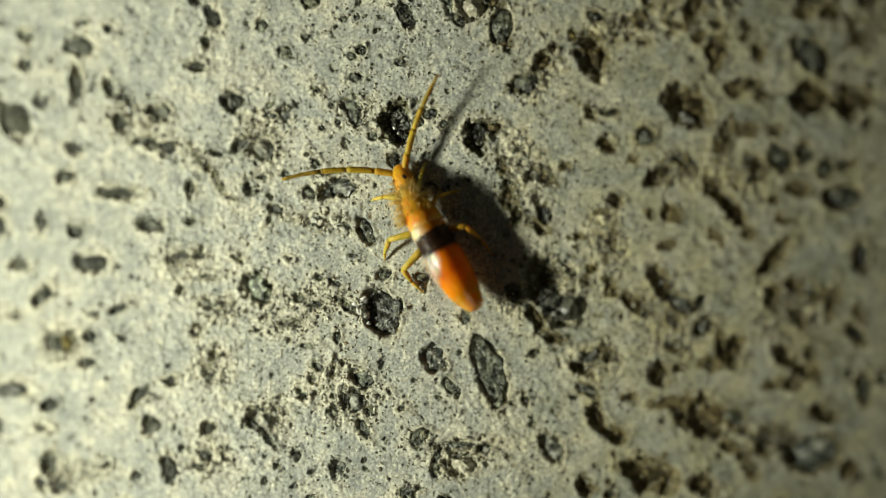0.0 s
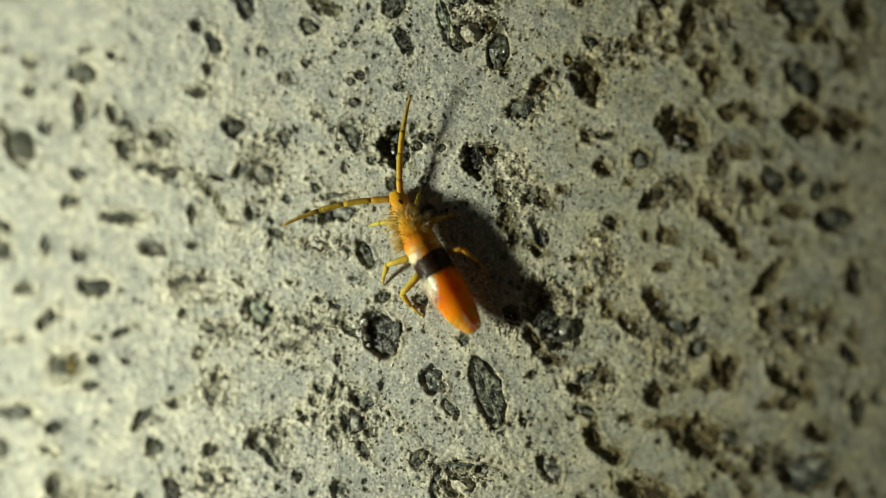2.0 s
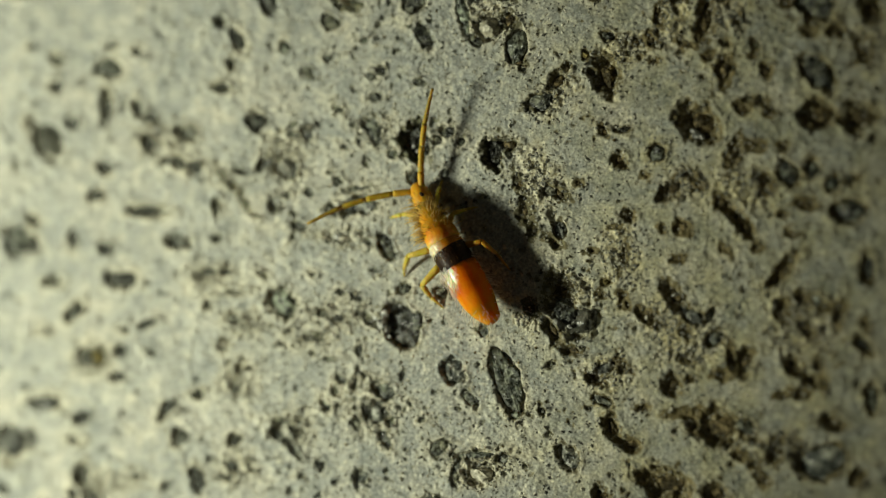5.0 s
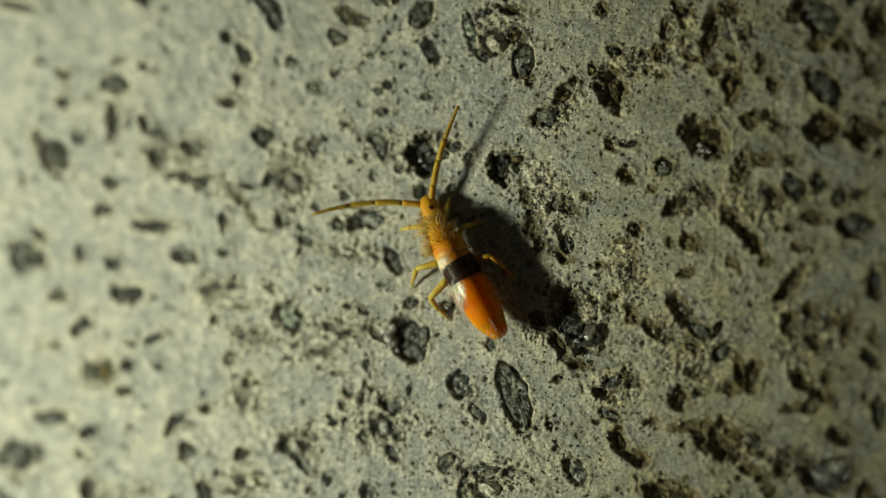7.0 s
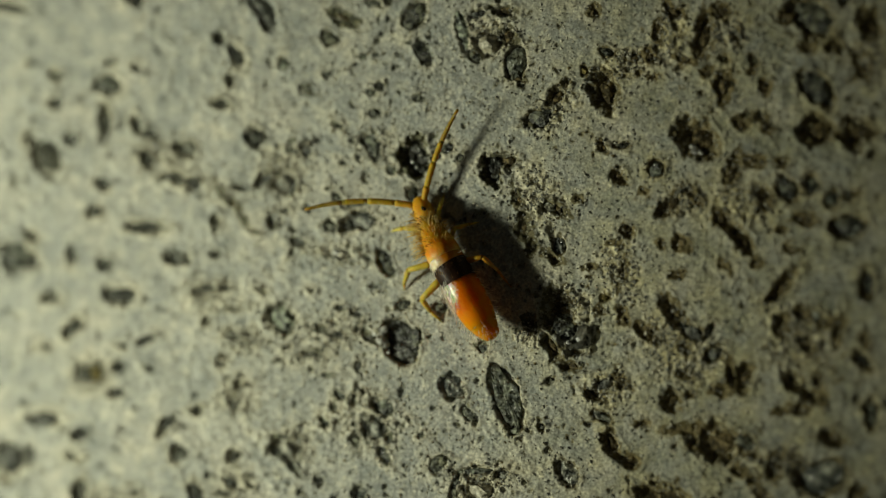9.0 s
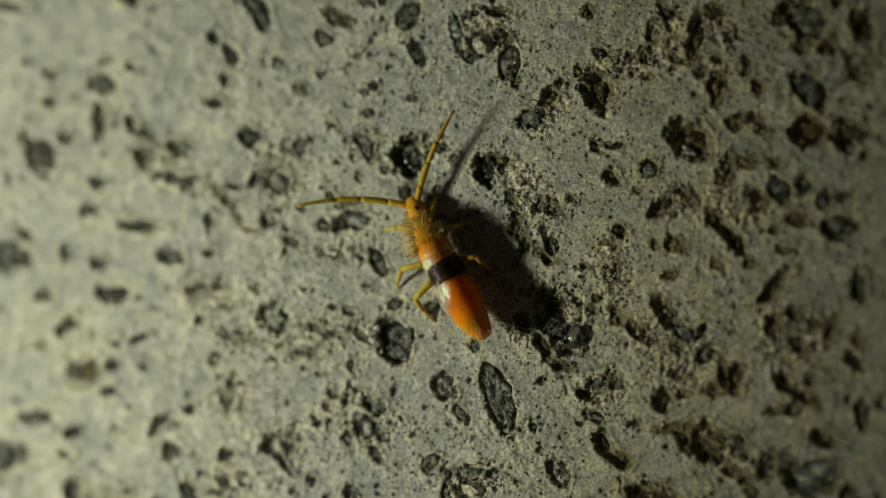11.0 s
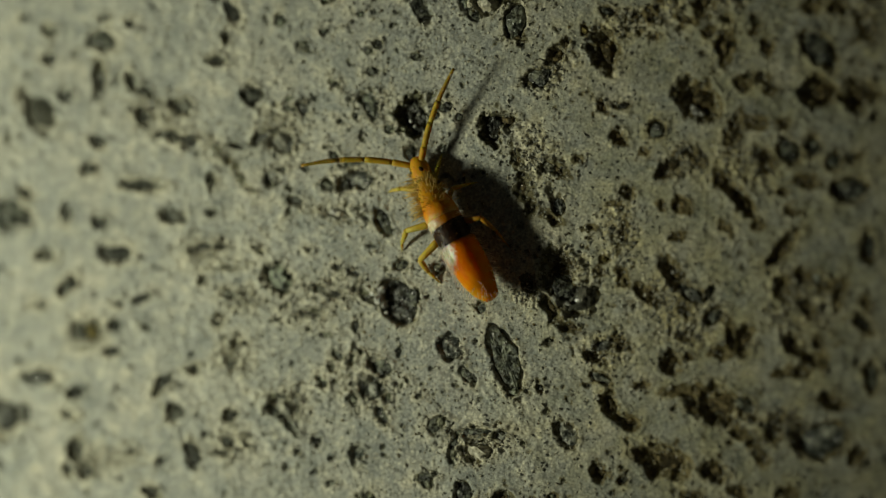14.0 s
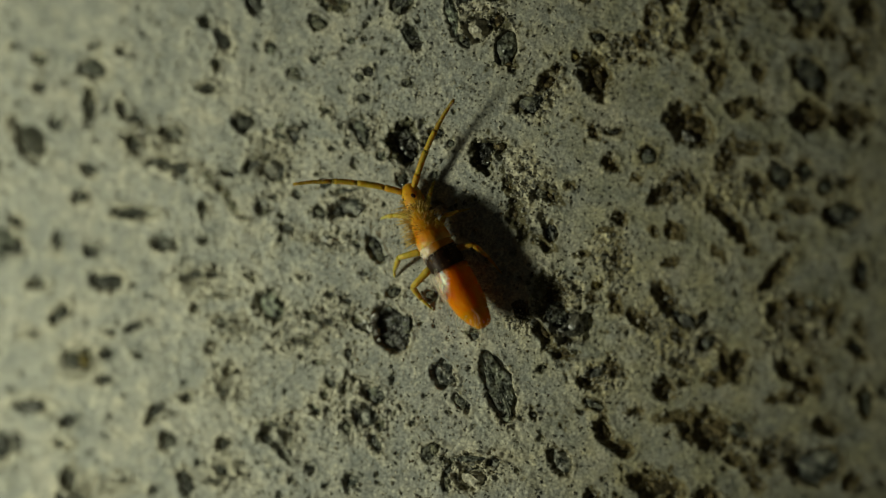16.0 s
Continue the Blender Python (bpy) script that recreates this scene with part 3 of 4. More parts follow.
dark_pit(-0.66, -1.14, 0.172, 0.114, 18)
dark_pit(0.13, -1.15, 0.171, 0.125, 2)
dark_pit(-1.32, -0.77, 0.094, 0.051, 2)
dark_pit(-1.98, -3.02, 0.157, 0.080, 147)
dark_pit(-2.13, -3.27, 0.128, 0.109, 135)
dark_pit(-1.72, -3.09, 0.125, 0.055, 92)
dark_pit(-2.36, -3.56, 0.155, 0.081, 137)
dark_pit(-1.05, -3.20, 0.250, 0.154, 162)
grey_pit(-1.18, -3.67, 0.227, 0.195, 120)
dark_pit(-1.41, -3.69, 0.236, 0.083, 103)
dark_pit(-0.99, -4.20, 0.225, 0.108, 126)
dark_pit(-0.87, -3.84, 0.136, 0.068, 92)
dark_pit(-1.63, -3.96, 0.137, 0.111, 90)
paste_stone(-3.19, -4.19, 0.295, 0.201, 160)
dark_pit(-3.36, -3.95, 0.237, 0.052, 179)
dark_pit(-3.31, -4.35, 0.239, 0.054, 146)
dark_pit(-3.02, -4.54, 0.208, 0.069, 136)
dark_pit(-2.91, -4.00, 0.151, 0.057, 103)
dark_pit(-2.84, -5.07, 0.069, 0.051, 6)
dark_pit(-2.45, -4.82, 0.126, 0.098, 118)
dark_pit(-2.07, -5.09, 0.136, 0.051, 31)
grey_pit(-1.46, -5.00, 0.172, 0.136, 7)
dark_pit(-1.54, -5.17, 0.137, 0.069, 103)
dark_pit(0.20, -4.31, 0.209, 0.163, 27)
grey_pit(-1.63, -2.39, 0.125, 0.086, 92)
dark_pit(0.58, -4.91, 0.170, 0.094, 103)
dark_pit(0.06, -5.35, 0.238, 0.112, 14)
dark_pit(-3.97, -5.00, 0.085, 0.052, 5)
dark_pit(-2.42, -5.46, 0.083, 0.051, 5)
dark_pit(-0.43, -3.44, 0.066, 0.050, 5)
dark_pit(-0.18, -3.76, 0.066, 0.050, 5)
dark_pit(-4.07, 0.36, 0.085, 0.052, 1)
dark_pit(-3.95, -0.91, 0.126, 0.052, 164)
dark_pit(-1.66, -0.04, 0.081, 0.051, 1)
dark_pit(-1.49, -0.18, 0.093, 0.052, 155)
dark_pit(-2.75, -0.87, 0.069, 0.039, 2)
dark_pit(-3.08, 1.25, 0.070, 0.039, 0)
dark_pit(-1.44, 4.00, 0.068, 0.051, 176)
dark_pit(-1.75, 4.00, 0.068, 0.051, 176)
dark_pit(-2.54, 3.63, 0.083, 0.051, 178)
dark_pit(-0.72, 4.28, 0.080, 0.051, 177)
pale_stone(0.99, 4.19, 0.244, 0.193, 161)
dark_pit(0.46, 4.40, 0.422, 0.122, 105)
dark_pit(0.71, 3.95, 0.172, 0.091, 134)
dark_pit(0.80, 4.81, 0.185, 0.090, 7)
soil_pit(1.39, 4.36, 0.199, 0.165, 148)
flush_stone("slate_chip", GREEN_SLATE, 1.60, 3.82, 0.36, 0.22, 80, 5, 1.4, -0.06)
dark_pit(1.30, 4.88, 0.240, 0.114, 169)
soil_pit(1.66, 3.48, 0.132, 0.076, 178)
dark_pit(2.08, 2.70, 0.334, 0.179, 16)
dark_pit(2.47, 3.13, 0.273, 0.158, 48)
dark_pit(2.66, 3.37, 0.111, 0.092, 96)
dark_pit(3.44, 3.28, 0.423, 0.294, 113)
ochre_spot(3.03, 3.63, 0.112, 0.093, 97)
dark_pit(3.49, 3.99, 0.141, 0.087, 169)
black_pit(1.18, 1.70, 0.289, 0.216, 99)
dark_pit(1.48, 1.85, 0.238, 0.139, 171)
soil_pit(1.71, 1.13, 0.228, 0.092, 118)
soil_pit(1.87, 0.51, 0.250, 0.119, 108)
soil_pit(2.08, 0.15, 0.174, 0.106, 92)
grey_pit(2.39, 0.94, 0.142, 0.090, 0)
soil_pit(2.61, 0.86, 0.204, 0.076, 143)
grey_pit(2.65, 0.17, 0.191, 0.129, 98)
dark_pit(3.88, 2.16, 0.164, 0.050, 6)
dark_pit(3.45, 2.13, 0.127, 0.075, 143)
dark_pit(3.80, 1.56, 0.224, 0.139, 129)
dark_pit(4.55, 1.73, 0.218, 0.140, 60)
dark_pit(4.03, 0.49, 0.151, 0.124, 163)
soil_pit(3.17, 4.78, 0.136, 0.091, 94)
soil_pit(4.05, 3.87, 0.139, 0.050, 179)
soil_pit(4.39, 3.91, 0.125, 0.099, 175)
soil_pit(4.43, 3.48, 0.111, 0.063, 18)
dark_pit(0.50, 1.91, 0.079, 0.053, 26)
dark_pit(2.87, -0.88, 0.224, 0.116, 129)
dark_pit(2.67, -1.18, 0.570, 0.313, 122)
dark_pit(2.76, -1.44, 0.248, 0.208, 128)
glassy_pit(3.14, -1.63, 0.437, 0.258, 35)
dark_pit(2.53, -1.85, 0.299, 0.130, 129)
dark_pit(2.95, -2.20, 0.213, 0.115, 145)
soil_pit(2.11, -1.40, 0.161, 0.120, 103)
soil_pit(2.54, -0.10, 0.232, 0.114, 163)
ochre_spot(3.61, -0.85, 0.104, 0.089, 2)
soil_pit(4.02, -1.14, 0.147, 0.102, 124)
soil_pit(4.49, -1.45, 0.207, 0.139, 134)
dark_pit(1.07, -1.93, 0.144, 0.104, 157)
grey_pit(0.46, -2.73, 0.256, 0.239, 147)
dark_pit(0.78, -3.23, 0.215, 0.108, 130)
flush_stone("slate_chip", GREEN_SLATE, 1.61, -2.90, 0.74, 0.285, 113, 14, 1.2, -0.05)
dark_pit(1.81, -3.56, 0.131, 0.076, 4)
dark_pit(2.34, -3.42, 0.087, 0.079, 133)
dark_pit(3.44, -2.69, 0.189, 0.126, 165)
grey_pit(3.67, -2.50, 0.207, 0.088, 22)
soil_pit(3.94, -2.43, 0.149, 0.088, 155)
grey_pit(3.62, -3.18, 0.226, 0.102, 154)
dark_pit(4.42, -3.25, 0.150, 0.062, 3)
dark_pit(3.84, -3.71, 0.302, 0.181, 113)
dark_pit(4.18, -3.99, 0.251, 0.160, 5)
grey_pit(2.96, -4.33, 0.255, 0.176, 125)
dark_pit(0.94, -4.42, 0.506, 0.076, 7)
dark_pit(0.58, -4.67, 0.259, 0.092, 60)
pale_stone(1.14, -4.79, 0.289, 0.192, 5)
grey_pit(1.60, -4.45, 0.132, 0.090, 5)
dark_pit(0.27, -4.27, 0.138, 0.096, 90)
dark_pit(5.38, 2.30, 0.441, 0.332, 129)
soil_pit(5.84, 3.28, 0.275, 0.125, 82)
dark_pit(5.43, 4.34, 0.480, 0.163, 86)
soil_pit(4.82, 4.77, 0.201, 0.097, 141)
soil_pit(4.50, 4.44, 0.243, 0.102, 92)
soil_pit(5.08, 3.79, 0.150, 0.049, 155)
soil_pit(5.78, 4.76, 0.199, 0.120, 141)
soil_pit(6.13, 4.26, 0.097, 0.085, 171)
soil_pit(7.10, 4.60, 0.158, 0.130, 124)
dark_pit(7.53, 4.60, 0.506, 0.306, 140)
dark_pit(8.65, 4.42, 0.332, 0.197, 116)
dark_pit(7.65, 3.24, 0.442, 0.236, 135)
dark_pit(7.70, 2.45, 0.352, 0.264, 178)
dark_pit(8.44, 2.42, 0.370, 0.250, 179)
soil_pit(7.44, 4.10, 0.142, 0.084, 178)
soil_pit(7.97, 4.03, 0.164, 0.131, 175)
soil_pit(8.46, 3.68, 0.260, 0.128, 111)
soil_pit(6.22, 2.56, 0.146, 0.121, 125)
soil_pit(6.55, 2.71, 0.120, 0.061, 179)
soil_pit(6.73, 2.51, 0.109, 0.072, 141)
soil_pit(5.53, 3.57, 0.098, 0.073, 177)
soil_pit(6.64, 3.29, 0.120, 0.109, 170)
soil_pit(6.10, 1.71, 0.286, 0.124, 76)
soil_pit(6.53, 1.85, 0.180, 0.097, 180)
soil_pit(7.01, 1.86, 0.095, 0.084, 176)
dark_pit(4.85, 1.00, 0.291, 0.138, 50)
soil_pit(5.27, 1.28, 0.171, 0.087, 122)
soil_pit(5.43, 1.05, 0.098, 0.073, 180)
soil_pit(5.88, 0.75, 0.181, 0.111, 122)
dark_pit(6.25, 0.39, 0.456, 0.146, 132)
soil_pit(6.70, 1.20, 0.167, 0.121, 180)
soil_pit(6.66, 0.96, 0.108, 0.073, 0)
dark_pit(7.16, 1.32, 0.310, 0.180, 127)
dark_pit(7.59, 1.41, 0.201, 0.144, 102)
dark_pit(8.00, 1.19, 0.176, 0.119, 102)
dark_pit(8.35, 0.62, 0.335, 0.202, 9)
soil_pit(7.52, 0.76, 0.212, 0.108, 161)
soil_pit(7.05, 0.59, 0.095, 0.072, 0)
soil_pit(7.25, 0.17, 0.118, 0.084, 1)
soil_pit(5.13, 0.29, 0.159, 0.111, 143)
soil_pit(8.42, 1.30, 0.081, 0.071, 178)
dark_pit(5.02, -1.10, 0.363, 0.163, 128)
grey_pit(5.34, -1.45, 0.243, 0.121, 153)
soil_pit(5.20, -1.75, 0.108, 0.088, 90)
glassy_pit(5.68, -1.45, 0.187, 0.077, 61)
dark_pit(5.84, -1.84, 0.195, 0.121, 22)
dark_pit(6.42, -2.25, 0.312, 0.169, 61)
soil_pit(6.14, -2.26, 0.226, 0.099, 91)
soil_pit(5.97, -2.57, 0.146, 0.109, 4)
dark_pit(5.04, -2.79, 0.198, 0.171, 7)
soil_pit(5.24, -2.28, 0.123, 0.061, 12)
soil_pit(5.42, -2.66, 0.074, 0.049, 4)
soil_pit(5.33, -3.31, 0.344, 0.097, 8)
dark_pit(5.91, -3.54, 0.554, 0.305, 176)
dark_pit(6.53, -3.55, 0.282, 0.136, 143)
dark_pit(7.08, -0.53, 0.379, 0.133, 51)
dark_pit(6.89, -0.76, 0.119, 0.048, 2)
soil_pit(5.08, -0.31, 0.123, 0.074, 1)
soil_pit(5.98, -0.16, 0.144, 0.086, 127)
soil_pit(6.57, -0.08, 0.096, 0.073, 1)
soil_pit(7.51, -1.01, 0.153, 0.132, 3)
soil_pit(7.20, -1.33, 0.211, 0.158, 132)
grey_pit(7.78, -1.05, 0.128, 0.107, 3)
soil_pit(8.21, -1.34, 0.258, 0.106, 76)
soil_pit(7.63, -1.64, 0.163, 0.120, 121)
soil_pit(8.00, -1.20, 0.140, 0.060, 2)
dark_pit(8.72, -0.48, 0.279, 0.153, 96)
dark_pit(8.66, -1.87, 0.206, 0.119, 142)
soil_pit(8.70, -1.52, 0.116, 0.070, 91)
dark_pit(7.36, -2.31, 0.233, 0.158, 143)
dark_pit(7.65, -2.55, 0.197, 0.145, 143)
soil_pit(7.87, -2.46, 0.233, 0.084, 101)
soil_pit(7.47, -2.86, 0.153, 0.131, 7)
soil_pit(7.18, -2.89, 0.130, 0.060, 3)
dark_pit(8.14, -3.32, 0.299, 0.156, 163)
dark_pit(8.85, -2.86, 0.267, 0.152, 91)
soil_pit(7.10, -3.95, 0.216, 0.142, 42)
soil_pit(6.74, -4.21, 0.157, 0.095, 24)
soil_pit(7.31, -3.72, 0.235, 0.072, 174)
grey_pit(7.86, -4.10, 0.509, 0.297, 5)
soil_pit(8.20, -3.91, 0.207, 0.108, 164)
soil_pit(6.40, -4.02, 0.145, 0.132, 14)
soil_pit(6.86, -4.48, 0.131, 0.096, 6)
soil_pit(8.60, -4.30, 0.143, 0.137, 63)
grey_pit(-10.06, -4.83, 0.453, 0.374, 172)
grey_pit(-10.00, -0.35, 0.426, 0.397, 97)
soil_pit(6.41, 3.62, 0.084, 0.061, 177)
soil_pit(3.75, 0.26, 0.089, 0.062, 1)
soil_pit(3.31, -0.25, 0.089, 0.050, 1)
soil_pit(3.94, -0.34, 0.207, 0.051, 86)
soil_pit(3.50, -1.08, 0.089, 0.062, 2)
soil_pit(4.67, 0.23, 0.075, 0.062, 0)
soil_pit(4.30, 1.21, 0.063, 0.049, 179)
soil_pit(2.98, 1.09, 0.064, 0.050, 179)
grey_pit(-4.06, 4.94, 0.575, 0.210, 132)
grey_pit(-10.33, 5.17, 0.590, 0.125, 168)
dark_pit(-7.21, 5.36, 0.276, 0.179, 156)
dark_pit(-0.63, 4.83, 0.329, 0.182, 60)
soil_pit(-2.21, 4.81, 0.268, 0.105, 152)
dark_pit(-1.54, 5.09, 0.195, 0.091, 178)
dark_pit(4.92, -4.71, 0.568, 0.273, 165)
dark_pit(3.65, -4.98, 0.208, 0.179, 152)
dark_pit(4.12, -5.13, 0.113, 0.086, 8)
dark_pit(5.95, -4.85, 0.286, 0.160, 165)
dark_pit(0.84, -5.66, 0.273, 0.231, 100)
dark_pit(0.05, -5.49, 0.175, 0.138, 102)
dark_pit(1.68, -5.70, 0.209, 0.138, 7)
dark_pit(-1.30, -5.94, 0.218, 0.156, 37)
dark_pit(-6.26, -6.16, 0.205, 0.097, 168)
soil_pit(7.33, -5.10, 0.188, 0.108, 6)
soil_pit(6.39, -5.18, 0.168, 0.120, 7)
dark_pit(-2.06, -5.70, 0.112, 0.065, 6)
dark_pit(2.68, -5.56, 0.116, 0.075, 6)
soil_pit(5.52, -5.33, 0.122, 0.085, 7)
pale_stone(0.24, 0.56, 0.15, 0.11, 20)
dark_pit(0.15, 1.25, 0.12, 0.075, 20)
dark_pit(0.47, 1.92, 0.1, 0.06, 60)
for _x, _y, _s, _z in ((-1.08, -1.66, 0.09, -0.0), (-1.14, -1.82, 0.11, -0.0), (-1.02, -1.95, 0.08, -0.03), (-1.20, -2.02, 0.055, -0.02), (-0.98, -2.10, 0.05, -0.05), (-1.27, -1.74, 0.05, -0.02),
                       (5.30, 2.06, 0.09, -0.13), (5.42, 2.02, 0.06, -0.14), (5.24, 2.15, 0.05, -0.12), (-2.19, -0.09, 0.07, 0.0), (-2.10, -0.13, 0.05, 0.0),
                       (-0.58, 1.80, 0.04, -0.08), (-0.42, 1.95, 0.045, -0.08), (-0.50, 1.70, 0.035, -0.08), (0.40, -2.62, 0.05, -0.06), (0.55, -2.80, 0.04, -0.06), (0.42, -2.88, 0.035, -0.06),
                       (2.90, -1.75, 0.05, -0.02), (3.05, -2.05, 0.04, -0.05), (4.98, -1.05, 0.045, -0.08), (2.95, -4.42, 0.05, -0.06), (-6.52, 2.10, 0.07, 0.0)):
    crystal(_x, _y, _s, _z)
crumbly(2.15, 1.24, 0.85, 0.53, 103)
crumbly(2.97, -0.87, 0.51, 0.34, 145)
crumbly(5.20, 1.17, 0.61, 0.49, 179)
crumbly(4.72, 4.30, 0.72, 0.51, 94)
crumbly(1.04, 4.37, 0.75, 0.55, 176)
crumbly(2.40, 2.82, 0.68, 0.41, 38)
crumbly(3.88, -0.23, 0.89, 0.58, 92)
crumbly(3.66, -2.68, 0.74, 0.44, 3)
crumbly(7.47, -1.54, 0.96, 0.85, 5)
crumbly(7.21, -3.90, 0.96, 0.48, 4)
crumbly(5.29, -2.06, 0.89, 0.65, 3)
crumbly(5.90, 4.28, 0.66, 0.49, 176)
crumbly(6.31, 1.13, 0.77, 0.65, 143)
crumbly(3.88, 3.76, 0.69, 0.33, 179)
crumbly(4.83, -1.53, 0.67, 0.55, 3)
crumbly(0.94, -4.63, 0.96, 0.45, 4)
crumbly(2.05, -1.63, 0.47, 0.28, 2)
crumbly(8.71, 3.81, 0.63, 0.53, 174)
crumbly(-2.15, -1.71, 1.11, 0.63, 2)
crumbly(-1.40, -3.49, 0.92, 0.84, 144)
crumbly(-2.15, -0.11, 0.74, 0.32, 1)
crumbly(-3.48, 1.76, 0.88, 0.52, 180)
crumbly(-5.18, -1.07, 0.91, 0.47, 2)
crumbly(-1.81, 0.64, 0.62, 0.34, 1)
crumbly(-3.01, -3.98, 0.63, 0.52, 6)
crumbly(-4.37, -4.99, 0.77, 0.52, 5)
crumbly(-4.88, 1.17, 0.75, 0.36, 141)
crumbly(-4.45, -3.14, 0.77, 0.58, 4)
crumbly(-7.93, -2.83, 0.82, 0.60, 3)
crumbly(-6.36, 1.86, 1.06, 0.59, 164)
crumbly(-2.70, -2.25, 0.75, 0.34, 3)
crumbly(-7.40, -5.55, 1.08, 0.48, 4)
crumbly(-4.23, -1.96, 0.77, 0.46, 2)
crumbly(-1.37, 2.13, 0.61, 0.45, 178)

# round crumbs with sharp creases between them, worn free round the pores
lump = np.abs(value_noise(GX, GY, 6.5, 21)) + 0.6 * np.abs(value_noise(GX, GY, 12.0, 22)) + 0.35 * np.abs(value_noise(GX, GY, 21.0, 23)) - 0.75
height += np.clip(0.08 * rough_zone + 0.45 * wear + 0.5 * lime + 0.04, 0, 1) * 0.058 * lump
lime = np.maximum(lime, 0.72 * wear * step(-0.45, 0.3, value_noise(GX, GY, 2.2, 24)))
height += lime * (0.018 * value_noise(GX, GY, 7.0, 15) + 0.018 * value_noise(GX, GY, 13.0, 16))

# fine pores between the large ones, too many to count
fine_rng = random.Random(5)
fine = []
for _ in range(3000):
    x, y = fine_rng.uniform(-11.5, 10), fine_rng.uniform(-7.3, 6.2)
    r = min(0.1, 0.016 + fine_rng.expovariate(1 / 0.016))
    if any((x - tx) ** 2 + (y - ty) ** 2 < (ta * 0.8) ** 2 for tx, ty, ta in taken):
        continue
    if value_noise(np.array(x), np.array(y), 0.8, 20) + fine_rng.uniform(-0.7, 0.7) < (0.25 if x < -2 else -0.05):
        continue
    long = fine_rng.uniform(1.0, 1.9)
    carve(x, y, r * long, r, fine_rng.uniform(0, 180), r * 0.8 + 0.012, ragged=0.5, edge=0.5, dirt=0.46 if x < 1 else 0.56)
    if r > 0.045:
        fine.append((x, y, r))

# pin holes in the crumbling patches
for x, y, a, b, angle in patches:
    c, d = math.cos(radians(angle)), math.sin(radians(angle))
    for _ in range(int((34 if x > 0.5 else 20) * a * b)):
        u, v = fine_rng.gauss(0, 0.45) * a, fine_rng.gauss(0, 0.45) * b
        r = min(0.045, 0.011 + fine_rng.expovariate(1 / 0.009))
        px, py = x + u * c - v * d, y + u * d + v * c
        carve(px, py, r * fine_rng.uniform(1, 1.8), r, fine_rng.uniform(0, 180), r * 1.1 + 0.01, ragged=0.4, edge=0.4, dirt=0.55)
        fine.append((px, py, r * 0.8))


def surface_mesh():
    me = ground.data
    nx, ny = GX.shape
    co = np.stack([GX, GY, height], -1).reshape(-1, 3) * MM
    index = np.arange(nx * ny).reshape(nx, ny)
    quads = np.stack([index[:-1, :-1], index[1:, :-1], index[1:, 1:], index[:-1, 1:]], -1).reshape(-1, 4)
    # a skirt and a flat underside, 60 mm down
    border = np.concatenate([index[:-1, 0], index[-1, :-1], index[:0:-1, -1], index[0, :0:-1]])
    under = co[border].copy()
    under[:, 2] = -60 * MM
    n = len(co)
    co = np.concatenate([co, under])
    ring = np.arange(len(border))
    side = np.stack([border, n + ring, n + (ring + 1) % len(ring), np.roll(border, -1)], -1)
    quads = np.concatenate([quads, side])
    me.vertices.add(len(co))
    me.vertices.foreach_set("co", co.ravel().astype(np.float32))
    me.loops.add(quads.size + len(ring))
    me.loops.foreach_set("vertex_index", np.concatenate([quads.ravel(), n + ring[::-1]]).astype(np.int32))
    me.polygons.add(len(quads) + 1)
    me.polygons.foreach_set("loop_start", np.concatenate([np.arange(len(quads)) * 4, [quads.size]]).astype(np.int32))
    me.update(calc_edges=True)
    me.shade_smooth()
    at = me.attributes.new("soil", "FLOAT", "POINT")
    at.data.foreach_set("value", np.concatenate([soil.ravel(), np.zeros(len(ring))]).astype(np.float32))
    at = me.attributes.new("lime", "FLOAT", "POINT")
    at.data.foreach_set("value", np.concatenate([lime.ravel(), np.zeros(len(ring))]).astype(np.float32))
    me.materials.append(CONCRETE)


surface_mesh()


def ground_height(x, y):
    return height[np.searchsorted(grid_x, x), np.searchsorted(grid_y, y)]


def scatter(name, label, mat, spots, seed):
    """Many small broken crumbs in one mesh; spots are (x, y, size, height of the centre)."""
    rng = random.Random(seed)
    base = [Vector(c) for c in ((1, 0, 0), (-1, 0, 0), (0, 1, 0), (0, -1, 0), (0, 0, 1), (0, 0, -1))]
    tris = ((0, 2, 4), (2, 1, 4), (1, 3, 4), (3, 0, 4), (2, 0, 5), (1, 2, 5), (3, 1, 5), (0, 3, 5))
    verts, faces = [], []
    for x, y, s, z in spots:
        turn = Euler([rng.uniform(0, 6.3) for _ in range(3)]).to_matrix()
        k = len(verts)
        for c in base:
            p = turn @ (c * s * rng.uniform(0.6, 1.3))
            verts.append(((p.x + x) * MM, (p.y + y) * MM, (p.z + z) * MM))
        faces += [(a + k, b + k, c + k) for a, b, c in tris]
    me = bpy.data.meshes.new(name)
    me.from_pydata(verts, [], faces)
    me.materials.append(mat)
    ob = new(name, me)
    ob.parent = ground
    return tagged(ob, label, kind="stuff")


scatter("fine_dark_sand", "dark sand specks in the fine pores", DARK, [(x, y, r * 0.75, ground_height(x, y) + r * 0.15) for x, y, r in fine], 3)
crumbs, pale_crumbs, bright_crumbs = [], [], []
crumb_rng = random.Random(8)
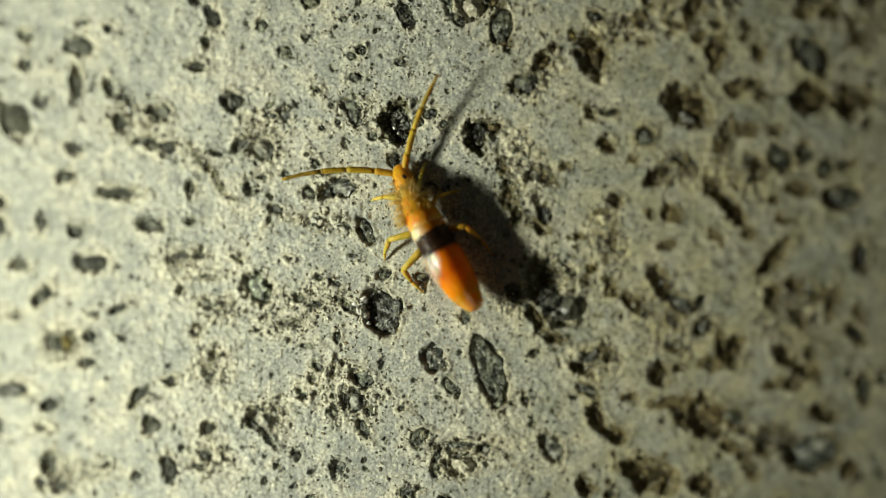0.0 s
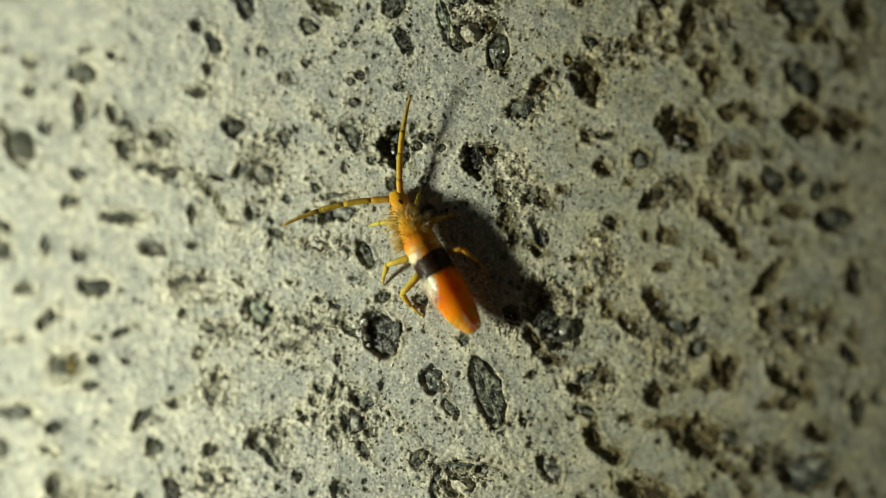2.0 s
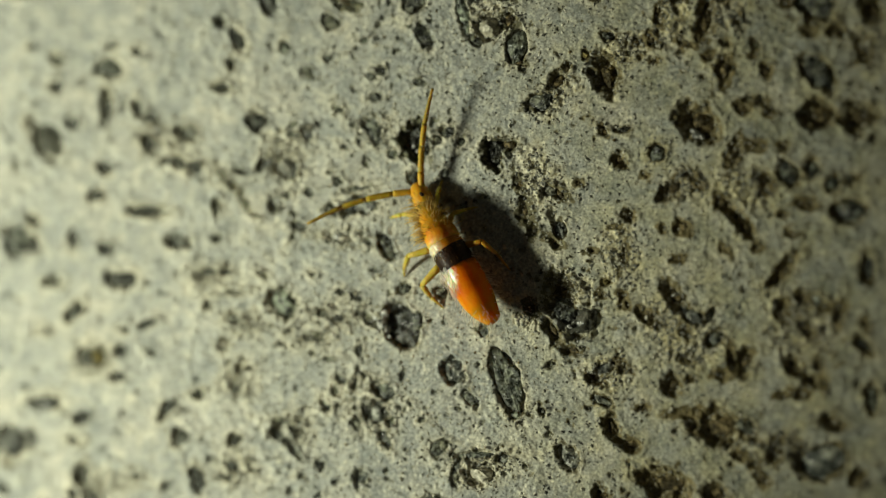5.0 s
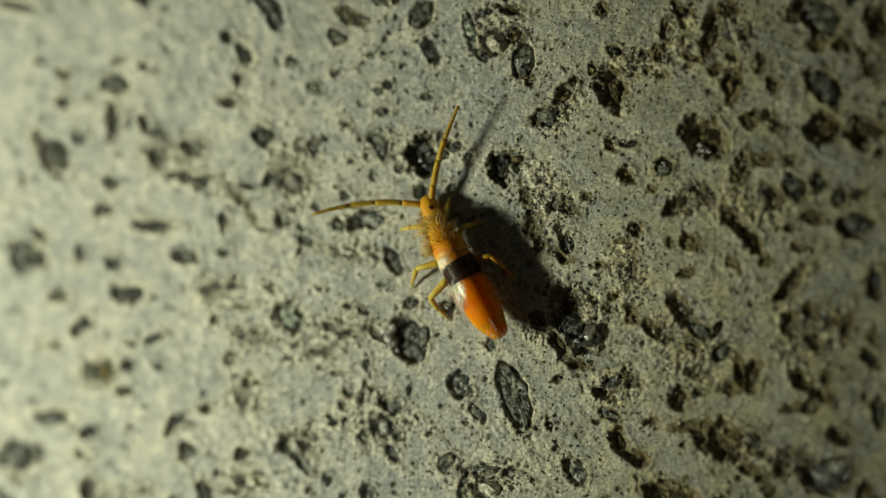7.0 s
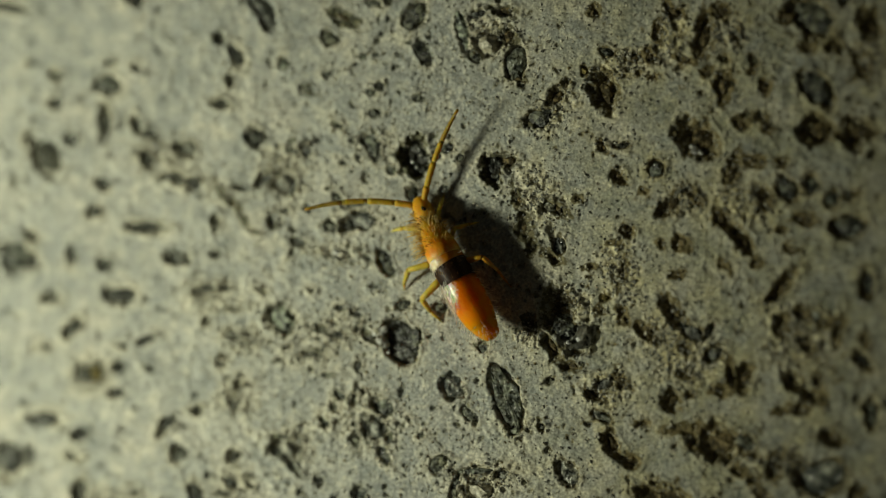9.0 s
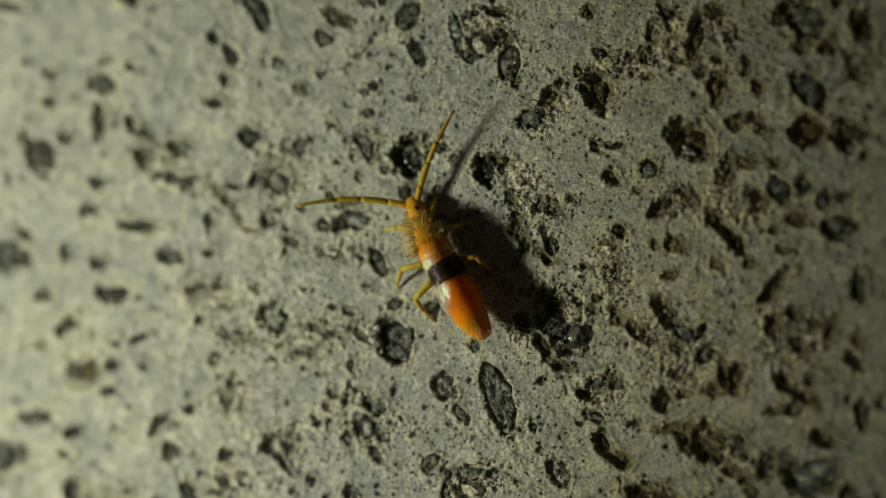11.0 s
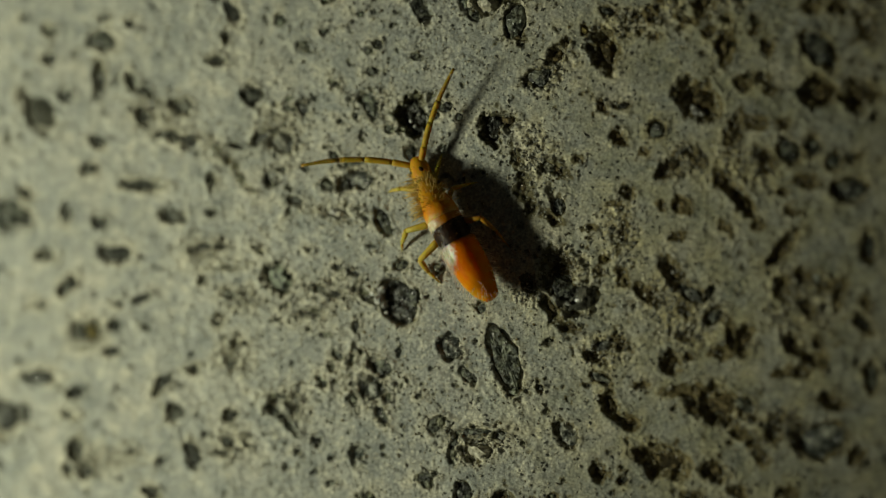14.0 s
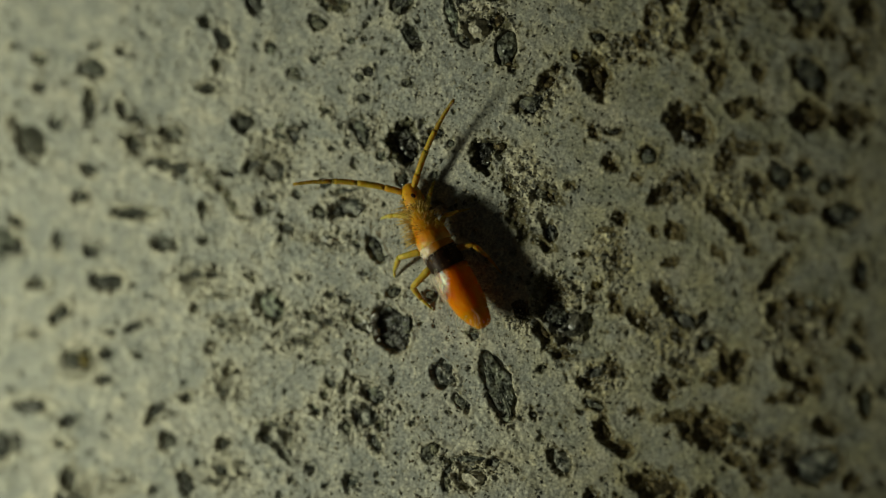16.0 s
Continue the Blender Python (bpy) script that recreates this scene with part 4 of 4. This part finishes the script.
for x, y, a in list(taken):
    for _ in range(int(5 + 20 * a)):
        ang, d = crumb_rng.uniform(0, 6.283), a * crumb_rng.uniform(0.5, 1.3) + crumb_rng.expovariate(1 / 0.1)
        cx, cy = x + d * math.cos(ang), y + d * math.sin(ang)
        if -11.5 < cx < 10 and -7.3 < cy < 6.2:
            s = crumb_rng.uniform(0.012, 0.05)
            (crumbs if crumb_rng.random() < (0.4 if x > 1 else 0.15) else pale_crumbs).append((cx, cy, s, ground_height(cx, cy) - s * 0.2))
for _ in range(24000):
    cx, cy = crumb_rng.uniform(-11.5, 10) if crumb_rng.random() < 0.3 else crumb_rng.uniform(-4, 9.5), crumb_rng.uniform(-7.3, 6.2)
    s = min(0.055, 0.009 + crumb_rng.expovariate(1 / 0.011))
    (bright_crumbs if crumb_rng.random() < 0.52 else pale_crumbs).append((cx, cy, s, ground_height(cx, cy) - s * 0.15))
for x, y, a, b, angle in patches:
    c, d = math.cos(radians(angle)), math.sin(radians(angle))
    for _ in range(int(420 * a * b)):
        u, v = crumb_rng.gauss(0, 0.42) * a, crumb_rng.gauss(0, 0.42) * b
        cx, cy = x + u * c - v * d, y + u * d + v * c
        s = crumb_rng.uniform(0.014, 0.05)
        (bright_crumbs if crumb_rng.random() < 0.45 else pale_crumbs).append((cx, cy, s, ground_height(cx, cy) - s * 0.1))
scatter("soil_crumbs", "brown soil crumbs round the pores", SOIL, crumbs, 4)
scatter("pale_sand", "pale cement crumbs on the surface", PASTE, pale_crumbs, 5)
scatter("bright_sand", "cream sand specks on the surface", PALE, bright_crumbs, 6)


# ---- the springtail ----
def part(name, bm, mat, parent, label="", smooth=True):
    me = bpy.data.meshes.new(name)
    for f in bm.faces:
        f.smooth = smooth
    bm.transform(Matrix.Scale(MM, 4))
    bm.to_mesh(me)
    bm.free()
    me.materials.append(mat)
    ob = new(name, me)
    ob.parent = parent
    return tagged(ob, label)


def tube(bm, points, radii, sides=12, flat=1.0):
    """A closed tapering tube along points; flat squeezes it upright."""
    points = [Vector(p) for p in points]
    rings = []
    for i, (p, r) in enumerate(zip(points, radii)):
        t = (points[min(i + 1, len(points) - 1)] - points[max(i - 1, 0)]).normalized()
        side = t.cross(Vector((0, 0, 1)))
        side = side.normalized() if side.length > 1e-4 else Vector((1, 0, 0))
        up = side.cross(t)
        rings.append([bm.verts.new(p + side * (r * math.cos(a)) + up * (r * flat * math.sin(a))) for a in (6.28319 * k / sides for k in range(sides))])
    for a, b in zip(rings, rings[1:]):
        for k in range(sides):
            bm.faces.new((a[k], a[(k + 1) % sides], b[(k + 1) % sides], b[k]))
    bm.faces.new(rings[0][::-1])
    bm.faces.new(rings[-1])
    bmesh.ops.recalc_face_normals(bm, faces=bm.faces)
    return bm


# the line of the body from the front of the head to the tail, and its half width, in millimetres
SPINE = [((-0.05, 1.50, 0.27), 0.13), ((-0.01, 1.27, 0.32), 0.21), ((0.01, 0.98, 0.39), 0.19), ((0.05, 0.70, 0.52), 0.26), ((0.09, 0.38, 0.57), 0.335),
         ((0.10, 0.125, 0.58), 0.35), ((0.135, -0.145, 0.58), 0.355), ((0.19, -0.83, 0.58), 0.352), ((0.24, -1.31, 0.58), 0.295), ((0.32, -1.70, 0.55), 0.14)]


def along(s):
    """The spine's place and half width at s, from 0 at the head to 9 at the tail."""
    k = min(int(s), len(SPINE) - 2)
    f = s - k
    pts = [SPINE[max(0, min(len(SPINE) - 1, k + o))] for o in (-1, 0, 1, 2)]
    w = (-0.5 * f + f * f - 0.5 * f**3, 1 - 2.5 * f * f + 1.5 * f**3, 0.5 * f + 2 * f * f - 1.5 * f**3, -0.5 * f * f + 0.5 * f**3)
    place = sum((Vector(p[0]) * g for p, g in zip(pts, w)), Vector())
    return place, max(0.02, sum(p[1] * g for p, g in zip(pts, w)))


def body_segment(name, mat, s0, s1, parent, label="", close_front=0.6, close_back=0.6, swell=1.0):
    n = 16
    pts, radii = [], []
    for i in range(n + 1):
        f = i / n
        p, r = along(s0 + (s1 - s0) * f)
        front = 1 - (1 - close_front) * max(0, 1 - f / 0.24) ** 2
        back = 1 - (1 - close_back) * max(0, 1 - (1 - f) / 0.24) ** 2
        pts.append(p)
        radii.append(r * front * back * swell)
    return part(name, tube(bmesh.new(), pts, radii, 32, 1.14), mat, parent, label)


def spike(bm, root, way, length, width, bend):
    """One curved bristle."""
    way = way.normalized()
    side = way.orthogonal().normalized()
    other = way.cross(side)
    rings = []
    for f, w in ((0, 1.0), (0.5, 0.8), (1.0, 0.35)):
        c = root + way * (length * f) + bend * (length * f * f)
        rings.append([bm.verts.new(c + (side * math.cos(a) + other * math.sin(a)) * width * w) for a in (0, 2.094, 4.189)])
    for a, b in zip(rings, rings[1:]):
        for k in range(3):
            bm.faces.new((a[k], a[(k + 1) % 3], b[(k + 1) % 3], b[k]))
    bm.faces.new(rings[-1])


def bristles(name, mat, parent, s0, s1, count, length, width, seed, low=-20, high=200, lean=-0.5, lift=0.97):
    rng = random.Random(seed)
    bm = bmesh.new()
    for _ in range(count):
        s = rng.uniform(s0, s1)
        p, r = along(s)
        q = along(min(s + 0.05, 9))[0]
        t = (q - p).normalized()
        side = t.cross(Vector((0, 0, 1))).normalized()
        up = side.cross(t)
        a = radians(rng.uniform(low, high))
        out = side * math.cos(a) + up * (1.14 * math.sin(a))
        way = out + t * lean + Vector([rng.uniform(-0.25, 0.25) for _ in range(3)])
        spike(bm, p + out * (r * lift), way, length * rng.uniform(0.6, 1.25), width, t * 0.2)
    return tagged(part(name, bm, mat, parent), kind="stuff")


def blob(place, radii, turn=(0, 0, 0), detail=3):
    bm = bmesh.new()
    bmesh.ops.create_icosphere(bm, subdivisions=detail, radius=1.0)
    bm.transform(Matrix.LocRotScale(place, Euler([radians(a) for a in turn]), radii))
    return bm


springtail = new("springtail")
springtail.matrix_basis = mm_pose(0.45, -0.35, 0, 0, 0, 28)
tagged(springtail, "orange springtail with a black band, standing on concrete", "insect")
head = part("head", tube(bmesh.new(), [(-0.03, 1.58, 0.2), (-0.03, 1.55, 0.22), (-0.025, 1.49, 0.25), (-0.02, 1.4, 0.28), (-0.015, 1.29, 0.3), (-0.01, 1.18, 0.31), (0.0, 1.07, 0.33), (0.02, 0.95, 0.36)],
            [0.08, 0.135, 0.175, 0.2, 0.212, 0.215, 0.205, 0.185], 28, 0.95), YELLOW, springtail, "yellow head")
part("eye_patch", blob((0.075, 1.30, 0.487), (0.04, 0.06, 0.03), (0, 24, 25), 2), BLACK, head, "black eye patch")
part("eye_patch", blob((-0.16, 1.34, 0.42), (0.03, 0.045, 0.025), (0, -35, -10), 2), BLACK, head, "black eye patch")
bristles("head_bristles", BRISTLE, head, 0.6, 1.9, 26, 0.09, 0.004, 21, 0, 180)
bristles("head_hairs", GOLD, head, 0.5, 2.0, 45, 0.12, 0.0045, 33, -30, 60, -0.3)
thorax = body_segment("thorax", AMBER, 1.65, 3.55, springtail, "amber thorax", 0.85, 0.95)
bristles("thorax_bristles", BRISTLE, thorax, 1.5, 4.0, 250, 0.13, 0.0055, 22, -15, 195, -0.5)
bristles("thorax_hairs", GOLD, thorax, 1.4, 3.9, 190, 0.28, 0.006, 23, -35, 45, -0.3)
bristles("collar_hairs", GOLD, thorax, 1.7, 3.7, 120, 0.16, 0.005, 34, 30, 170, -0.6)
bristles("flank_hairs", GOLD, thorax, 1.6, 4.0, 45, 0.14, 0.005, 31, 140, 200, -0.2)
hind_thorax = body_segment("hind_thorax", AMBER, 3.3, 4.85, springtail, "amber segment", 0.97, 0.93, 1.0)
front_abdomen = body_segment("front_abdomen", CREAM, 4.7, 5.6, springtail, "cream ring", 0.95, 0.95, 1.0)
dark_band = body_segment("dark_band", BLACK, 5.42, 6.5, springtail, "black band", 0.95, 0.95, 1.01)
bristles("ring_hairs", HAIR, front_abdomen, 4.75, 5.6, 70, 0.09, 0.004, 35, -10, 90, 1.5)
abdomen = body_segment("abdomen", ORANGE, 6.2, 8.35, springtail, "glossy orange abdomen", 0.92, 0.92, 1.03)
tail_tip = body_segment("tail_tip", TAIL, 8.0, 9.0, springtail, "orange tail tip", 0.95, 0.5, 1.02)
bristles("abdomen_hairs", HAIR, abdomen, 6.3, 8.3, 70, 0.16, 0.0065, 24, -40, 15, 0.6, 1.02)
bristles("abdomen_bristles", HAIR, abdomen, 6.3, 8.3, 30, 0.15, 0.006, 28, 165, 215, 0.6, 1.02)
bristles("pale_scales", HAIR, abdomen, 6.2, 7.0, 130, 0.14, 0.0045, 27, 12, 72, 2.4, 1.02)
bristles("tail_tuft", HAIR, tail_tip, 8.0, 8.5, 12, 0.14, 0.004, 29, 50, 110, 0.5, 1.0)
bristles("side_hairs", HAIR, dark_band, 4.9, 6.3, 7, 0.2, 0.0035, 30, 155, 190, 0.3, 1.0)
bristles("band_bristles", BRISTLE, dark_band, 5.45, 6.3, 40, 0.07, 0.005, 25, -10, 150, 1.2)
bristles("tail_hairs", HAIR, tail_tip, 8.3, 8.95, 36, 0.1, 0.0045, 26, -40, 220, 1.2)


def leg(points, thick, mat=HORN):
    """Hip, knee, ankle and foot."""
    femur = part("leg", tube(bmesh.new(), [Vector(points[0]).lerp(points[1], f) for f in (0, 0.3, 0.7, 1)], [thick * 1.2, thick * 1.25, thick * 1.05, thick * 0.85], 12), mat, springtail, "translucent yellow leg")
    part("shin", tube(bmesh.new(), [Vector(points[1]).lerp(points[2], f) for f in (0, 0.3, 0.7, 1)], [thick * 0.85, thick * 0.95, thick * 0.75, thick * 0.6], 12), mat, femur)
    part("foot", tube(bmesh.new(), [Vector(points[2]).lerp(points[3], f) for f in (0, 0.5, 1)], [thick * 0.6, thick * 0.45, thick * 0.15], 10), mat, femur)
    rng = random.Random(int(points[0][1] * 100) + 7)
    bm = bmesh.new()
    for _ in range(26):
        k = rng.choice((0, 1, 1, 2))
        root = Vector(points[k]).lerp(points[k + 1], rng.random())
        spike(bm, root, Vector([rng.uniform(-1, 1) for _ in range(3)]), 0.09, 0.003, Vector((0, 0, -0.2)))
    tagged(part("leg_hairs", bm, HAIR, femur), kind="stuff")


leg(((-0.28, 0.25, 0.32), (-0.80, 0.36, 0.36), (-1.08, 0.22, 0.12), (-1.20, 0.10, 0.0)), 0.06)
leg(((-0.26, -0.12, 0.34), (-0.80, -0.30, 0.36), (-0.82, -0.56, 0.14), (-0.73, -0.86, 0.0)), 0.065)
leg(((-0.20, 0.98, 0.30), (-0.55, 1.18, 0.30), (-0.82, 1.28, 0.10), (-0.93, 1.30, 0.0)), 0.05)
leg(((0.27, -0.01, 0.45), (0.83, -0.17, 0.66), (0.89, -0.47, 0.32), (0.90, -0.86, 0.0)), 0.055, AMBER_LEG)
leg(((0.15, 0.45, 0.30), (0.45, 0.67, 0.35), (0.68, 0.65, 0.15), (0.88, 0.61, 0.0)), 0.05)
leg(((0.12, 0.98, 0.30), (0.34, 1.20, 0.30), (0.40, 1.37, 0.10), (0.46, 1.47, 0.0)), 0.05)


def antenna(length, bow):
    """A jointed feeler along +y, bowed sideways; it turns on its root."""
    root = new("antenna")
    root.parent = springtail
    tagged(root, "yellow feeler with dark joints")
    cuts = ((0.0, 0.17, 0.062, 0.07), (0.17, 0.42, 0.062, 0.064), (0.42, 0.645, 0.054, 0.058), (0.645, 1.0, 0.052, 0.028))
    centre = lambda f: Vector((bow * 4 * f * (1 - f), length * f, 0))
    for n, (f0, f1, r0, r1) in enumerate(cuts):
        steps = [f0 + (f1 - f0) * k / 6 for k in range(7)]
        radii = [(r0 + (r1 - r0) * k / 6) * (0.88 if k == 0 and n else 0.9 if k == 6 and n < 3 else 1.0) for k in range(7)]
        part("feeler_joint", tube(bmesh.new(), [centre(f) for f in steps], radii, 12), AMBER_JOINT if n == 0 else TIP if n == 3 else FEELER, root)
        if n > 1:
            part("joint_ring", tube(bmesh.new(), [centre(f0 - 0.022), centre(f0 - 0.01), centre(f0 + 0.006)], [r0 * 0.95, r0 * 1.1, r0 * 0.85], 12), RING, root, "dark ring")
    rng = random.Random(int(length * 100))
    bm = bmesh.new()
    for _ in range(160):
        f = rng.random()
        spike(bm, centre(f), Vector((rng.uniform(-1, 1), 0.5, rng.uniform(-1, 1))), 0.085, 0.0025, Vector((0, 0.3, 0)))
    tagged(part("feeler_hairs", bm, HAIR, root), kind="stuff")
    return root


feeler_west = antenna(2.21, 0.13)
feeler_north = antenna(2.05, -0.1)


def motions():
    """The feelers sweep; the body turns a little on its feet."""
    body = [(0, 0.437, -0.359, 28.6), (0.5, 0.431, -0.364, 28.9), (1, 0.427, -0.367, 29.1), (1.5, 0.420, -0.372, 29.4), (2, 0.412, -0.378, 29.8), (2.5, 0.401, -0.386, 30.3),
            (3, 0.416, -0.375, 29.6), (3.5, 0.416, -0.375, 29.6), (4, 0.416, -0.375, 29.6), (4.2, 0.416, -0.375, 29.6), (6.3, 0.444, -0.355, 28.3), (6.5, 0.441, -0.356, 28.4),
            (7, 0.448, -0.352, 28.1), (7.5, 0.444, -0.355, 28.3), (8, 0.459, -0.344, 27.6), (8.5, 0.450, -0.350, 28.0), (9, 0.454, -0.347, 27.8), (9.5, 0.448, -0.352, 28.1),
            (9.7, 0.454, -0.347, 27.8), (11.8, 0.450, -0.350, 28.0), (12, 0.450, -0.350, 28.0), (12.5, 0.450, -0.350, 28.0), (13, 0.450, -0.350, 28.0), (13.5, 0.446, -0.353, 28.2),
            (14, 0.444, -0.355, 28.3), (14.5, 0.444, -0.355, 28.3), (15, 0.446, -0.353, 28.2), (15.5, 0.448, -0.352, 28.1), (16, 0.448, -0.352, 28.1)]
    walk(springtail, [(t, mm_pose(x, y, 0, 0, 0, turn)) for t, x, y, turn in body])
    west = [(0, 21.6, 66.8), (0.5, 21.5, 74.3), (1, 21.8, 72.0), (1.5, 21.9, 67.8), (2, 19.6, 76.6), (2.5, 21.0, 83.3), (3, 20.8, 78.1),
            (3.5, 19.4, 78.8), (4, 20.4, 82.1), (4.2, 20.1, 85.3), (6.3, 20.8, 71.3), (6.5, 21.0, 71.1), (7, 20.7, 69.2), (7.5, 20.8, 73.0),
            (8, 21.2, 70.5), (8.5, 20.9, 71.6), (9, 20.9, 66.3), (9.5, 21.2, 68.4), (9.7, 21.0, 63.9), (11.8, 21.3, 66.5), (12, 21.3, 69.4),
            (12.5, 20.9, 71.4), (13, 20.8, 66.7), (13.5, 21.4, 66.8), (14, 21.2, 63.6), (14.5, 21.0, 61.9), (15, 21.0, 62.5), (15.5, 21.0, 59.6),
            (16, 21.3, 58.7)]
    walk(feeler_west, [(t, mm_pose(-0.142, 1.482, 0.330, rise, 0, turn)) for t, rise, turn in west])
    north = [(0, 8.4, -50.5), (0.5, 9.3, -38.9), (1, 9.0, -46.1), (1.5, 9.0, -47.0), (2, 8.2, -37.4), (2.5, 7.7, -25.6), (3, 7.7, -36.4),
            (3.5, 7.9, -36.3), (4, 7.2, -32.3), (4.2, 7.6, -34.0), (6.3, 7.9, -41.0), (6.5, 7.2, -43.7), (7, 7.6, -46.6), (7.5, 7.4, -43.5),
            (8, 7.2, -48.6), (8.5, 7.2, -45.6), (9, 7.2, -50.5), (9.5, 7.7, -45.9), (9.7, 7.1, -53.6), (11.8, 7.4, -48.1), (12, 7.8, -42.1),
            (12.5, 7.0, -39.9), (13, 7.8, -46.5), (13.5, 7.6, -49.5), (14, 7.6, -49.9), (14.5, 8.0, -50.4), (15, 8.5, -52.9), (15.5, 7.5, -55.7),
            (16, 7.6, -55.3)]
    walk(feeler_north, [(t, mm_pose(0.061, 1.429, 0.320, rise, 0, turn)) for t, rise, turn in north])


motions()
